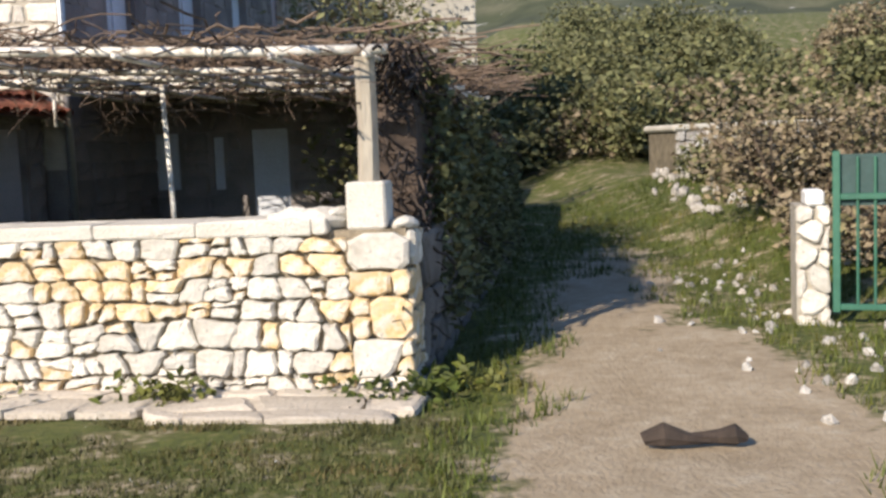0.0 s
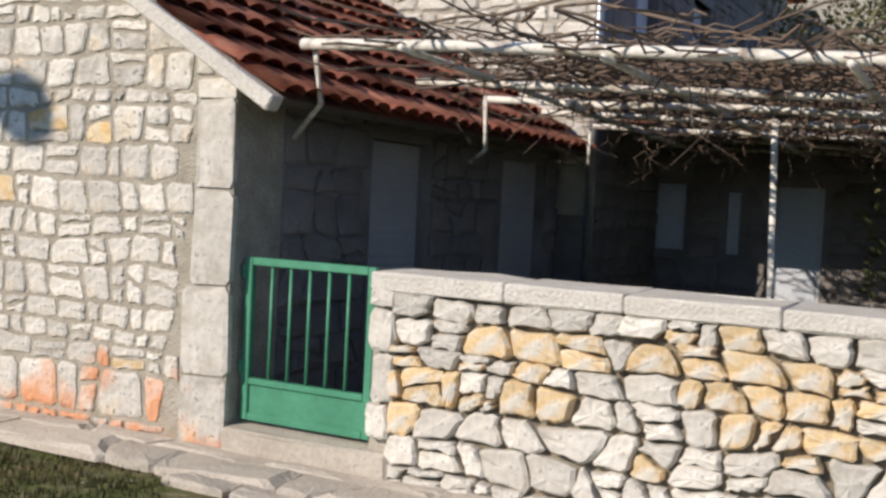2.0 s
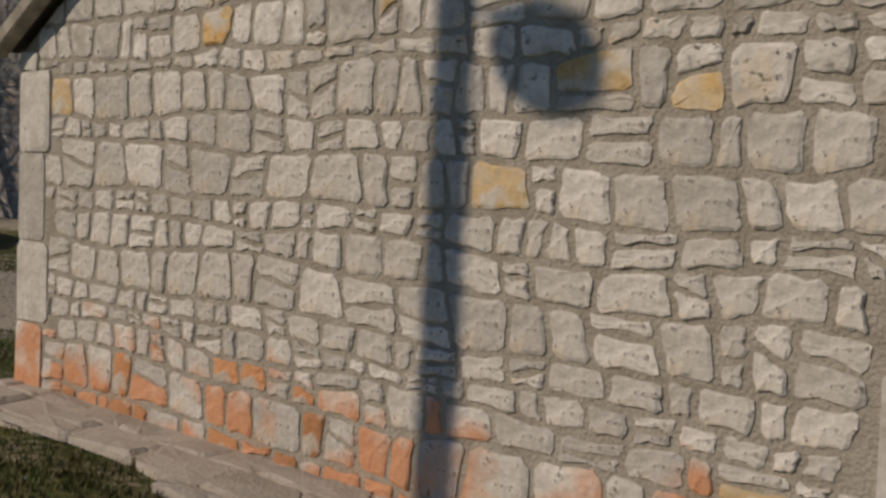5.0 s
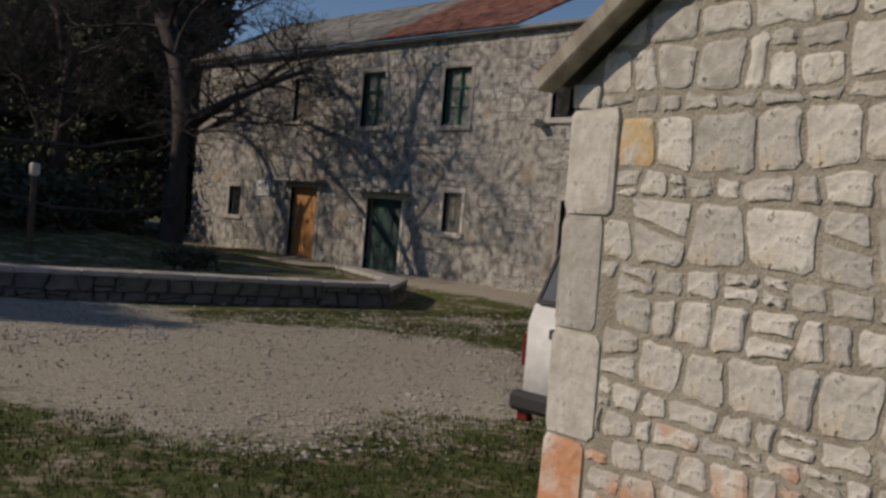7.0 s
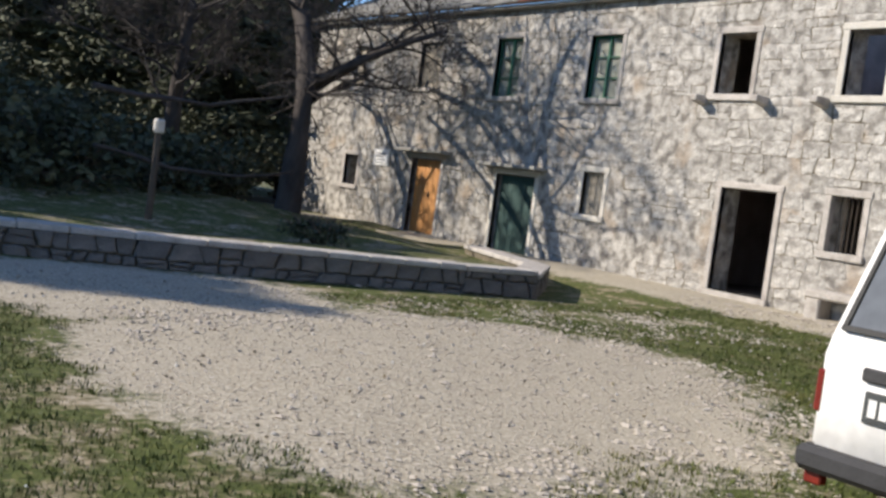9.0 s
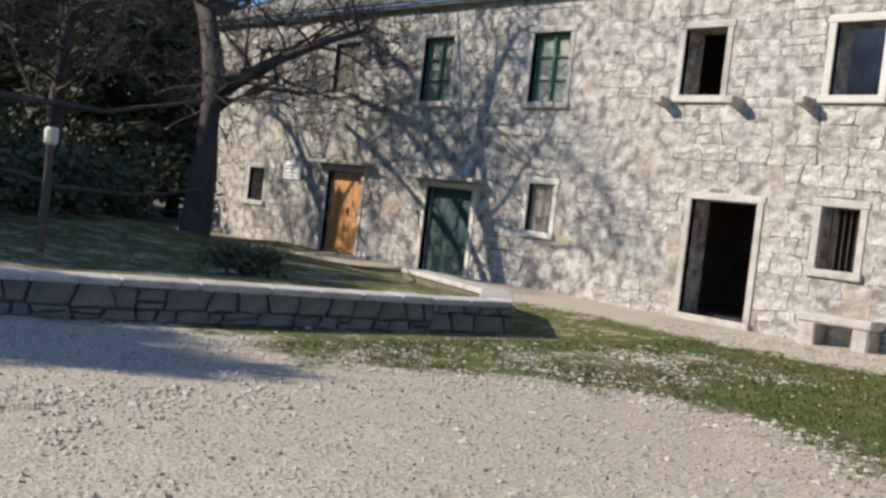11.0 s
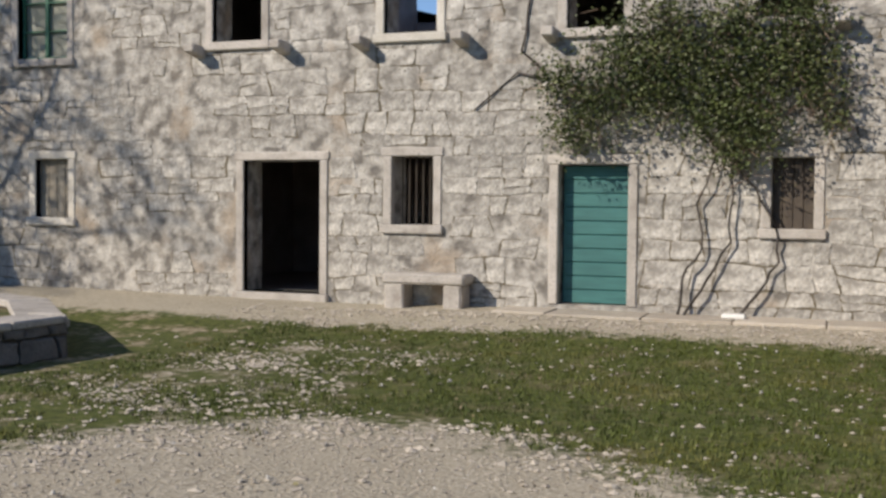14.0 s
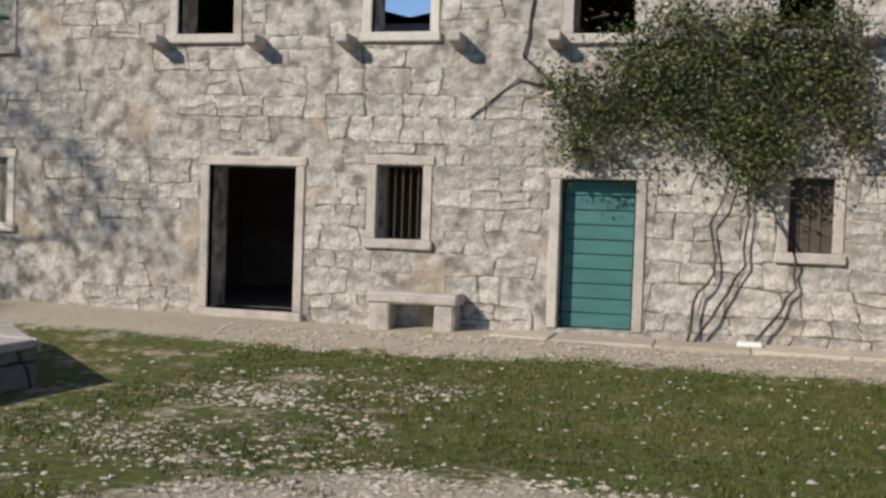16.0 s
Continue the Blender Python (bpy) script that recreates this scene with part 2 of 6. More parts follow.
M_STEEL = material("galvanised_steel", [(0.3, 0.31, 0.32), (0.42, 0.43, 0.44)], 5, 40, 0.45, 0.05, 0.0, metal=0.8)


def glass_material(name):
    """A thin pane: mostly clear, with a faint mirror on it."""
    m = bpy.data.materials.new(name)
    m.use_nodes = True
    n, l = m.node_tree.nodes, m.node_tree.links
    n.remove(n["Principled BSDF"])
    clear, gloss, mix = n.new("ShaderNodeBsdfTransparent"), n.new("ShaderNodeBsdfGlossy"), n.new("ShaderNodeMixShader")
    clear.inputs["Color"].default_value = (0.86, 0.89, 0.88, 1)
    gloss.inputs["Roughness"].default_value = 0.04
    mix.inputs["Fac"].default_value = 0.07
    l.new(clear.outputs[0], mix.inputs[1])
    l.new(gloss.outputs[0], mix.inputs[2])
    l.new(mix.outputs[0], n["Material Output"].inputs["Surface"])
    return m


# Blue-grey base stands in for reflected sky; the glass's own reflection is off.
M_CARGLASS = material("sky_toned_car_glass", [(0.13, 0.145, 0.165), (0.17, 0.185, 0.21)], 1, 10, 0.0, 0.0, 0.0)
M_CARGLASS.node_tree.nodes["Principled BSDF"].inputs["Specular IOR Level"].default_value = 0.0
M_GLASS = glass_material("window_glass")


def ground_material():
    m = bpy.data.materials.new("yard_ground")
    m.use_nodes = True
    n, l = m.node_tree.nodes, m.node_tree.links
    bsdf = n["Principled BSDF"]
    bsdf.inputs["Roughness"].default_value = 0.95
    co = n.new("ShaderNodeTexCoord")

    def noise_tex(scale, detail=6):
        t = n.new("ShaderNodeTexNoise")
        t.inputs["Scale"].default_value, t.inputs["Detail"].default_value = scale, detail
        l.new(co.outputs["Object"], t.inputs["Vector"])
        return t.outputs["Fac"]

    def ramp(fac, *stops):
        r = n.new("ShaderNodeValToRGB")
        while len(r.color_ramp.elements) < len(stops):
            r.color_ramp.elements.new(0.5)
        for e, (p, c) in zip(r.color_ramp.elements, stops):
            e.position, e.color = p, (*c, 1)
        l.new(fac, r.inputs["Fac"])
        return r.outputs["Color"]

    def blend(fac, a, b):
        x = n.new("ShaderNodeMix")
        x.data_type = "RGBA"
        l.new(fac, x.inputs["Factor"])
        l.new(a, x.inputs["A"])
        l.new(b, x.inputs["B"])
        return x.outputs["Result"]

    def mask(name, wobble, width=0.25):
        a = n.new("ShaderNodeAttribute")
        a.attribute_name = name
        s = n.new("ShaderNodeMath")
        s.operation = "ADD"
        l.new(a.outputs["Fac"], s.inputs[0])
        l.new(wobble, s.inputs[1])
        r = n.new("ShaderNodeMapRange")
        r.inputs["From Min"].default_value, r.inputs["From Max"].default_value = 1.0 - width / 2, 1.0 + width / 2
        l.new(s.outputs[0], r.inputs["Value"])
        return r.outputs[0]

    def ragged(weight, a, b):
        r = n.new("ShaderNodeMix")
        r.data_type, r.inputs["Factor"].default_value = "FLOAT", weight
        l.new(a, r.inputs["A"])
        l.new(b, r.inputs["B"])
        return r.outputs["Result"]

    mid, fine, small = noise_tex(2.2), noise_tex(34), noise_tex(11)
    wobble = ragged(0.45, mid, small)
    turf = ramp(small, (0.32, (0.04, 0.05, 0.006)), (0.5, (0.07, 0.09, 0.012)), (0.66, (0.11, 0.112, 0.024)))
    worn = ramp(small, (0.35, (0.1, 0.085, 0.03)), (0.55, (0.17, 0.145, 0.07)), (0.7, (0.3, 0.26, 0.17)))
    grass = blend(ramp(mid, (0.5, (0, 0, 0)), (0.66, (0.85, 0.85, 0.85))), turf, worn)
    gravel = ramp(fine, (0.28, (0.22, 0.188, 0.14)), (0.5, (0.41, 0.364, 0.28)), (0.7, (0.57, 0.522, 0.42)))
    gravel = blend(ramp(small, (0.4, (0, 0, 0)), (0.72, (0.5, 0.5, 0.5))), gravel, ramp(mid, (0.3, (0.34, 0.292, 0.216)), (0.7, (0.48, 0.432, 0.34))))
    dirt = ramp(wobble, (0.3, (0.24, 0.18, 0.11)), (0.55, (0.36, 0.29, 0.2)), (0.7, (0.43, 0.37, 0.28)))
    color = blend(mask("dirt", wobble, 0.16), grass, dirt)
    color = blend(mask("gravel", wobble, 0.16), color, gravel)
    l.new(color, bsdf.inputs["Base Color"])
    s = n.new("ShaderNodeMath")
    s.operation = "ADD"
    l.new(mid, s.inputs[0])
    l.new(fine, s.inputs[1])
    b = n.new("ShaderNodeBump")
    b.inputs["Strength"].default_value, b.inputs["Distance"].default_value = 0.6, 0.03
    l.new(s.outputs[0], b.inputs["Height"])
    l.new(b.outputs["Normal"], bsdf.inputs["Normal"])
    return m


M_GROUND = ground_material()

# ---- builders ----
HOUSE = pose(0.16, 7.05, 0, 0, 0, -9.96)      # along the garden wall; its y leads into the courtyard
FACADE = pose(0, 22.0, 0)                     # the long house: x along the front, y into the rooms
RND = random.Random(7)


def mesh_of(name, bm, mat):
    me = bpy.data.meshes.new(name)
    bm.to_mesh(me)
    bm.free()
    me.materials.append(mat)
    return me


def part(name, bm, mat, parent=None, label="", at=None, smooth=False):
    """One bmesh as one object, under a thing or a part."""
    me = mesh_of(name, bm, mat)
    if smooth:
        me.shade_smooth()
    ob = new(name, me)
    if parent:
        ob.parent = parent
    if at is not None:
        ob.matrix_basis = at
    return tagged(ob, label)


def thing(name, at, label, category, group="", kind=""):
    ob = new(name)
    ob.matrix_basis = at
    return tagged(ob, label, category, group, kind)


def box(bm, x0, x1, y0, y1, z0, z1, bevel=0.0, m=None):
    made = bmesh.ops.create_cube(bm, size=1, matrix=Matrix.Translation(((x0 + x1) / 2, (y0 + y1) / 2, (z0 + z1) / 2)) @ Matrix.Diagonal((abs(x1 - x0), abs(y1 - y0), abs(z1 - z0), 1)))
    verts = made["verts"]
    if bevel:
        edges = list({e for v in verts for e in v.link_edges})
        r = bmesh.ops.bevel(bm, geom=edges, offset=bevel, segments=1, affect="EDGES")
        verts = r["verts"]
    if m is not None:
        bmesh.ops.transform(bm, matrix=m, verts=list(set(verts)))
    return bm


def boxed(*args, **kw):
    return box(bmesh.new(), *args, **kw)


def tube(bm, points, radii, sides=6):
    """A tapered tube along the points."""
    rings = []
    for i, p in enumerate(points):
        d = (Vector(points[min(i + 1, len(points) - 1)]) - Vector(points[max(i - 1, 0)])).normalized()
        a = d.orthogonal().normalized()
        b = d.cross(a)
        rings.append([bm.verts.new(Vector(p) + radii[i] * (math.cos(k * math.tau / sides) * a + math.sin(k * math.tau / sides) * b)) for k in range(sides)])
    for r, s in zip(rings, rings[1:]):
        off = min(range(sides), key=lambda o: (r[0].co - s[o].co).length)
        for k in range(sides):
            bm.faces.new((r[k], r[(k + 1) % sides], s[(k + 1 + off) % sides], s[(k + off) % sides]))
    for ring in (rings[0][::-1], rings[-1]):
        bm.faces.new(ring)
    return bm


def tubes_mesh(name, lines, mat, sides=4):
    """Many thin tubes joined into one mesh, without bmesh."""
    verts, faces = [], []
    for pts, radii in lines:
        base = len(verts)
        pts = [Vector(p) for p in pts]
        a = (pts[-1] - pts[0]).orthogonal().normalized()
        for i, p in enumerate(pts):
            d = (pts[min(i + 1, len(pts) - 1)] - pts[max(i - 1, 0)]).normalized()
            a = (a - a.dot(d) * d).normalized()
            b = d.cross(a)
            verts += [p + radii[i] * (math.cos(k * math.tau / sides) * a + math.sin(k * math.tau / sides) * b) for k in range(sides)]
        for i in range(len(pts) - 1):
            for k in range(sides):
                faces.append((base + i * sides + k, base + i * sides + (k + 1) % sides, base + (i + 1) * sides + (k + 1) % sides, base + (i + 1) * sides + k))
    me = bpy.data.meshes.new(name)
    me.from_pydata(verts, [], faces)
    me.materials.append(mat)
    me.shade_smooth()
    return me


def leaves_mesh(name, spots, mat, size, rnd, long=1.6):
    """Small folded leaves, one at each spot."""
    verts, faces = [], []
    for p in spots:
        s = size * rnd.uniform(0.6, 1.35)
        q = Euler((rnd.uniform(-1.2, 1.2), rnd.uniform(-1.2, 1.2), rnd.uniform(0, 6.3))).to_matrix()
        b = len(verts)
        for x, y, z in ((0, 0, 0), (0.5 * s, 0.5 * s * long, 0.12 * s), (0, s * long, 0), (-0.5 * s, 0.5 * s * long, 0.12 * s)):
            verts.append(Vector(p) + q @ Vector((x, y, z)))
        faces += [(b, b + 1, b + 2), (b, b + 2, b + 3)]
    me = bpy.data.meshes.new(name)
    me.from_pydata(verts, [], faces)
    me.materials.append(mat)
    return me


def clip(poly, nx, nz, d):
    """The part of a polygon where nx*x + nz*z <= d."""
    out = []
    for i, p in enumerate(poly):
        q = poly[(i + 1) % len(poly)]
        a, b = nx * p[0] + nz * p[1] - d, nx * q[0] + nz * q[1] - d
        if a <= 0:
            out.append(p)
        if (a < 0 < b) or (b < 0 < a):
            t = a / (a - b)
            out.append((p[0] + t * (q[0] - p[0]), p[1] + t * (q[1] - p[1])))
    return out


def stones(x0, x1, z0, z1, w, h, rnd, jitter=0.3, cuts=(), holes=(), gap=0.018, warp=0.0, split=0.0):
    """Outlines of the stones of a wall: courses of sites, each with the area nearest to it, cut at the wall's edges and openings."""
    sites, z = [], z0
    while z < z1 - h * 0.3:
        hh = h * rnd.uniform(0.7, 1.3)
        if z + 1.5 * hh > z1:
            hh = z1 - z
        x = x0 - rnd.uniform(0, w)
        while x < x1 + w:
            ww = w * rnd.uniform(0.55, 1.5)
            cx, cz = x + ww / 2, z + hh / 2 + warp * math.sin(1.3 * x + z)
            if rnd.random() < split:
                sites += [(cx, cz - hh * 0.27), (cx + rnd.uniform(-0.1, 0.1) * ww, cz + hh * 0.27)]
            else:
                sites.append((cx + rnd.uniform(-jitter, jitter) * w * 0.5, cz + rnd.uniform(-jitter, jitter) * hh))
            x += ww
        z += hh
    sites = [s for s in sites if not any(a < s[0] < b and c < s[1] < d for a, b, c, d in holes)]
    arr = np.array(sites)
    out = []
    for i, (sx, sz) in enumerate(sites):
        if not (x0 - w < sx < x1 + w):
            continue
        poly = [(sx - 1.6 * w, sz - 1.8 * h), (sx + 1.6 * w, sz - 1.8 * h), (sx + 1.6 * w, sz + 1.8 * h), (sx - 1.6 * w, sz + 1.8 * h)]
        dist = (arr[:, 0] - sx) ** 2 + (arr[:, 1] - sz) ** 2
        for j in np.argsort(dist)[1:18]:
            dx, dz = arr[j] - (sx, sz)
            ln = math.hypot(dx, dz)
            if ln < 1e-6:
                continue
            poly = clip(poly, dx / ln, dz / ln, (dx * (sx + dx / 2) + dz * (sz + dz / 2)) / ln - gap / 2)
            if len(poly) < 3:
                break
        for nx, nz, d in ((-1, 0, -x0), (1, 0, x1), (0, -1, -z0), (0, 1, z1), *cuts):
            if len(poly) >= 3:
                poly = clip(poly, nx, nz, d)
        for a, b, c, d in holes:
            if len(poly) < 3 or max(p[0] for p in poly) < a or min(p[0] for p in poly) > b or max(p[1] for p in poly) < c or min(p[1] for p in poly) > d:
                continue
            side = max(((a - sx, 1, 0, a - gap), (sx - b, -1, 0, -b - gap), (c - sz, 0, 1, c - gap), (sz - d, 0, -1, -d - gap)))
            poly = clip(poly, *side[1:])
        if len(poly) < 3:
            continue
        area = 0.5 * abs(sum(p[0] * q[1] - q[0] * p[1] for p, q in zip(poly, poly[1:] + poly[:1])))
        if area < 0.12 * w * h * 0.5:
            continue
        out.append(poly)
    return out


def coursed(x0, x1, z0, z1, w, h, rnd, jitter=0.1, cuts=(), holes=(), gap=0.018, warp=0.03, split=0.15, spread=0.4):
    """Outlines of roughly squared stones in wavy courses, cut at the wall's edges and openings."""
    def line(k, z, x):
        return z + warp * noise.noise((x * 0.9, k * 1.7, z0)) + 0.4 * warp * noise.noise((x * 3.1, k * 2.3, 7))

    levels = [z0]
    while levels[-1] < z1 - 0.4 * h:
        levels.append(levels[-1] + h * rnd.uniform(1 - spread, 1 + spread))
    levels[-1] = z1 + 0.02
    raw = []
    for k, (lo, hi) in enumerate(zip(levels, levels[1:])):
        hh = hi - lo
        x = x0 - rnd.uniform(0, w)
        slant = 0.0
        while x < x1:
            ww = w * rnd.uniform(0.5, 1.55) * (0.75 + 0.35 * hh / h)
            nxt = rnd.uniform(-jitter, jitter) * hh
            a, c = x, x + ww
            quad = [(a - slant, line(k, lo, a)), (c - nxt, line(k, lo, c)), (c + nxt, line(k + 1, hi, c)), (a + slant, line(k + 1, hi, a))]
            cut = rnd.random()
            if cut < split and hh > 0.6 * h:
                t, u = rnd.uniform(0.3, 0.7), rnd.uniform(0.3, 0.7)
                left, right = (quad[0][0] + t * (quad[3][0] - quad[0][0]), quad[0][1] + t * (quad[3][1] - quad[0][1])), (quad[1][0] + u * (quad[2][0] - quad[1][0]), quad[1][1] + u * (quad[2][1] - quad[1][1]))
                raw += [[quad[0], quad[1], right, left], [left, right, quad[2], quad[3]]]
            else:
                raw.append(quad)
            x, slant = c, nxt
    out = []
    for quad in raw:
        cx, cz = sum(p[0] for p in quad) / 4, sum(p[1] for p in quad) / 4
        if any(a < cx < b and c < cz < d for a, b, c, d in holes):
            continue
        poly = []
        for p, q in zip(quad, quad[1:] + quad[:1]):
            for t in (0.0, 0.5):
                x, z = p[0] + t * (q[0] - p[0]), p[1] + t * (q[1] - p[1])
                dx, dz = x - cx, z - cz
                ln = math.hypot(dx, dz) + 1e-6
                bulge = rnd.uniform(-0.5, 0.5) * jitter * 0.12 * h / 0.2
                poly.append((x - gap * 0.6 * dx / ln * (1.3 if t == 0 else 1) + bulge, z - gap * 0.6 * dz / ln * (1.3 if t == 0 else 1) + rnd.uniform(-0.5, 0.5) * jitter * 0.08))
        for nx, nz, d in ((-1, 0, -x0), (1, 0, x1), (0, -1, -z0), (0, 1, z1), *cuts):
            if len(poly) >= 3:
                poly = clip(poly, nx, nz, d)
        for a, b, c, d in holes:
            if len(poly) < 3 or max(p[0] for p in poly) < a or min(p[0] for p in poly) > b or max(p[1] for p in poly) < c or min(p[1] for p in poly) > d:
                continue
            side = max(((a - cx, 1, 0, a - gap * 0.5), (cx - b, -1, 0, -b - gap * 0.5), (c - cz, 0, 1, c - gap * 0.5), (cz - d, 0, -1, -d - gap * 0.5)))
            poly = clip(poly, *side[1:])
        if len(poly) < 3:
            continue
        if max(p[0] for p in poly) - min(p[0] for p in poly) < 0.03 or max(p[1] for p in poly) - min(p[1] for p in poly) < 0.03:
            continue
        out.append(poly)
    return out


def stone_mesh(poly, depth, rnd, rounded=0.2, dome=0.35, tilt=0.06, rough=0.009):
    """Vertices and faces of one stone about its own middle: a rounded outline, a chamfered and uneven face. Its face looks to -y."""
    cx, cz = sum(p[0] for p in poly) / len(poly), sum(p[1] for p in poly) / len(poly)
    ring = []
    for i, p in enumerate(poly):
        a, b = poly[i - 1], poly[(i + 1) % len(poly)]
        for q in (a, b):
            ring.append((p[0] + rounded * (q[0] - p[0]) - cx + rnd.uniform(-rough, rough), p[1] + rounded * (q[1] - p[1]) - cz + rnd.uniform(-rough, rough)))
    n = len(ring)
    d = depth * rnd.uniform(0.6, 1.25)
    wave = min(0.006, 0.25 * depth)
    verts = [(x, 0.03, z) for x, z in ring] + [(x, -d * (1 - dome) + rnd.uniform(-wave, wave), z) for x, z in ring]
    k = 0.84
    tilt_x, tilt_z = rnd.uniform(-tilt, tilt), rnd.uniform(-tilt, tilt)
    verts += [(x * k, -d + tilt_x * x + tilt_z * z + rnd.uniform(-wave, wave), z * k) for x, z in ring]
    verts.append((0, -d - wave, 0))
    faces = []
    for s in (0, n):
        for i in range(n):
            j = (i + 1) % n
            faces.append((s + i, s + j, s + n + j, s + n + i))
    for i in range(n):
        faces.append((2 * n + i, 2 * n + (i + 1) % n, 3 * n))
    return (cx, cz), verts, faces


def lay_stones(polys, parent, depth, rnd, pick, singles=300, where=None, rounded=0.2, dome=0.35, at=Matrix(), name="stone", tilt=0.06, rough=0.009):
    """Lays stones on a wall's face: the first ones as parts, the rest joined. pick(x, z) gives the material."""
    rest = {}
    single = [p for p in polys if where is None or where(*p[0])][:singles]
    chosen = {id(p) for p in single}
    for poly in polys:
        (cx, cz), verts, faces = stone_mesh(poly, depth, rnd, rounded, dome, tilt, rough)
        mat = pick(cx, cz)
        if id(poly) in chosen:
            me = bpy.data.meshes.new(name)
            me.from_pydata(verts, [], faces)
            me.materials.append(mat)
            ob = new(name, me)
            ob.parent, ob.matrix_basis = parent, at @ Matrix.Translation((cx, 0, cz))
        else:
            v, f = rest.setdefault(mat.name, ([], []))
            b = len(v)
            v += [(x + cx, y, z + cz) for x, y, z in verts]
            f += [tuple(b + i for i in fc) for fc in faces]
    for key, (v, f) in rest.items():
        me = bpy.data.meshes.new("stonework")
        me.from_pydata(v, [], f)
        me.materials.append(bpy.data.materials[key])
        ob = new("stonework", me)
        ob.parent, ob.matrix_basis = parent, at
        tagged(ob, kind="stuff")


def pierced(x0, x1, z0, z1, thick, holes, rake=None):
    """A wall slab with its face at y = 0, holes (x0, x1, z0, z1) through it, and a gable on top where rake gives its apex (x, z)."""
    bm = bmesh.new()
    xs = sorted({x0, x1, *(v for h in holes for v in h[:2] if x0 < v < x1)})
    zs = sorted({z0, z1, *(v for h in holes for v in h[2:] if z0 < v < z1)})

    def solid(i, j):
        if not (0 <= i < len(xs) - 1 and 0 <= j < len(zs) - 1):
            return False
        cx, cz = (xs[i] + xs[i + 1]) / 2, (zs[j] + zs[j + 1]) / 2
        return not any(a < cx < b and c < cz < d for a, b, c, d in holes)

    def quad(*pts):
        bm.faces.new([bm.verts.new(p) for p in pts])

    for i in range(len(xs) - 1):
        for j in range(len(zs) - 1):
            if not solid(i, j):
                continue
            a, b, c, d = xs[i], xs[i + 1], zs[j], zs[j + 1]
            quad((a, 0, c), (b, 0, c), (b, 0, d), (a, 0, d))
            quad((b, thick, c), (a, thick, c), (a, thick, d), (b, thick, d))
            if not solid(i - 1, j):
                quad((a, thick, c), (a, 0, c), (a, 0, d), (a, thick, d))
            if not solid(i + 1, j):
                quad((b, 0, c), (b, thick, c), (b, thick, d), (b, 0, d))
            if not solid(i, j - 1):
                quad((a, 0, c), (a, thick, c), (b, thick, c), (b, 0, c))
            if not solid(i, j + 1):
                quad((a, 0, d), (b, 0, d), (b, thick, d), (a, thick, d))
    if rake:
        for y, order in ((0, 1), (thick, -1)):
            bm.faces.new([bm.verts.new(p) for p in ((x0, y, z1), (x1, y, z1), (rake[0], y, rake[1]))[::order]])
    bmesh.ops.remove_doubles(bm, verts=bm.verts, dist=1e-5)
    return bm


def surround(parent, x0, x1, z0, z1, w, out=0.035, sill=True, top=0.0, lower=None, mat=M_TRIM):
    """Dressed stone blocks round an opening: two jambs, a lintel and a sill."""
    low = z0 if lower is None else lower
    part("jamb", boxed(x0 - w, x0, -out, 0.12, low, z1, 0.012), mat, parent)
    part("jamb", boxed(x1, x1 + w, -out, 0.12, low, z1, 0.012), mat, parent)
    part("lintel", boxed(x0 - w - 0.03, x1 + w + 0.03, -out - 0.006, 0.12, z1, z1 + w + top, 0.014), mat, parent)
    if sill:
        part("sill", boxed(x0 - w - 0.03, x1 + w + 0.03, -out - 0.05, 0.12, z0 - w, z0, 0.014), mat, parent)


def smooth(a, b, v):
    t = min(1.0, max(0.0, (v - a) / (b - a)))
    return t * t * (3 - 2 * t)


# ---- ground ----
def ground_z(x, y):
    yard = smooth(-9, -13, x) * (1 - smooth(18.5, 20.8, y)) * smooth(-6, 4, y)
    hill = smooth(24, 90, y) * smooth(-6, 10, x) * 9 + max(0.0, y - 60) * 0.05
    bank = smooth(3.2, 5.2, x) * smooth(8, 12, y) * 0.5
    lane = smooth(9, 24, y) * smooth(-0.5, 1.5, x) * 0.25
    off = 0.985 * (y - 7.08 + 0.1755 * x)
    foot = smooth(-1.1, -0.5, off) * smooth(1.0, 0.5, x) * smooth(-13.5, -12.5, x) if off < 2 else 0.0
    return -0.06 * foot - 0.17 * yard + hill + bank + lane + 0.05 * (noise.noise((x * 0.35, y * 0.35, 0.3))) + 0.012 * noise.noise((x * 2.1, y * 2.1, 1.3)) - 0.012


def ellipse(x, y, cx, cy, rx, ry, turn=0.0):
    c, s = math.cos(turn), math.sin(turn)
    u, v = c * (x - cx) + s * (y - cy), -s * (x - cx) + c * (y - cy)
    return max(0.0, 1.0 - 0.5 * math.hypot(u / rx, v / ry) ** 2)


def gravel_at(x, y):
    lot = max(ellipse(x, y, -17.0, 10.4, 3.1, 3.9, 0.35), ellipse(x, y, -18.0, 12.1, 2.4, 2.7), ellipse(x, y, -21.4, 9.4, 2.2, 2.9, 0.15)) * (0.35 + 0.65 * smooth(6.9, 8.6, y))
    patchy = 0.4 * smooth(-17.2, -19.5, x) * smooth(-24, -21, x) * smooth(20.5, 18, y) * smooth(6, 9, y)
    front = 0.66 * smooth(18.9, 20.2, y) * (1 if y < 24 and x < -8 else 0)
    return max(lot, patchy, front, 0.15 if x < -9 and y < 21 else 0.0)


def dirt_at(x, y):
    track = ellipse(x, y, 1.75, 6.0, 1.1, 3.4, -0.15)
    yard = (0.42 - 0.3 * smooth(-22, -18, x) * smooth(13, 15, y)) if x < -9 else 0.4 * smooth(1, 5, y) * smooth(-1, 1, x)
    return max(track, ellipse(x, y, 2.2, 11.0, 0.9, 5.0, -0.2) * 0.75, yard, 0.44 * ellipse(x, y, -3, 3, 9, 6))


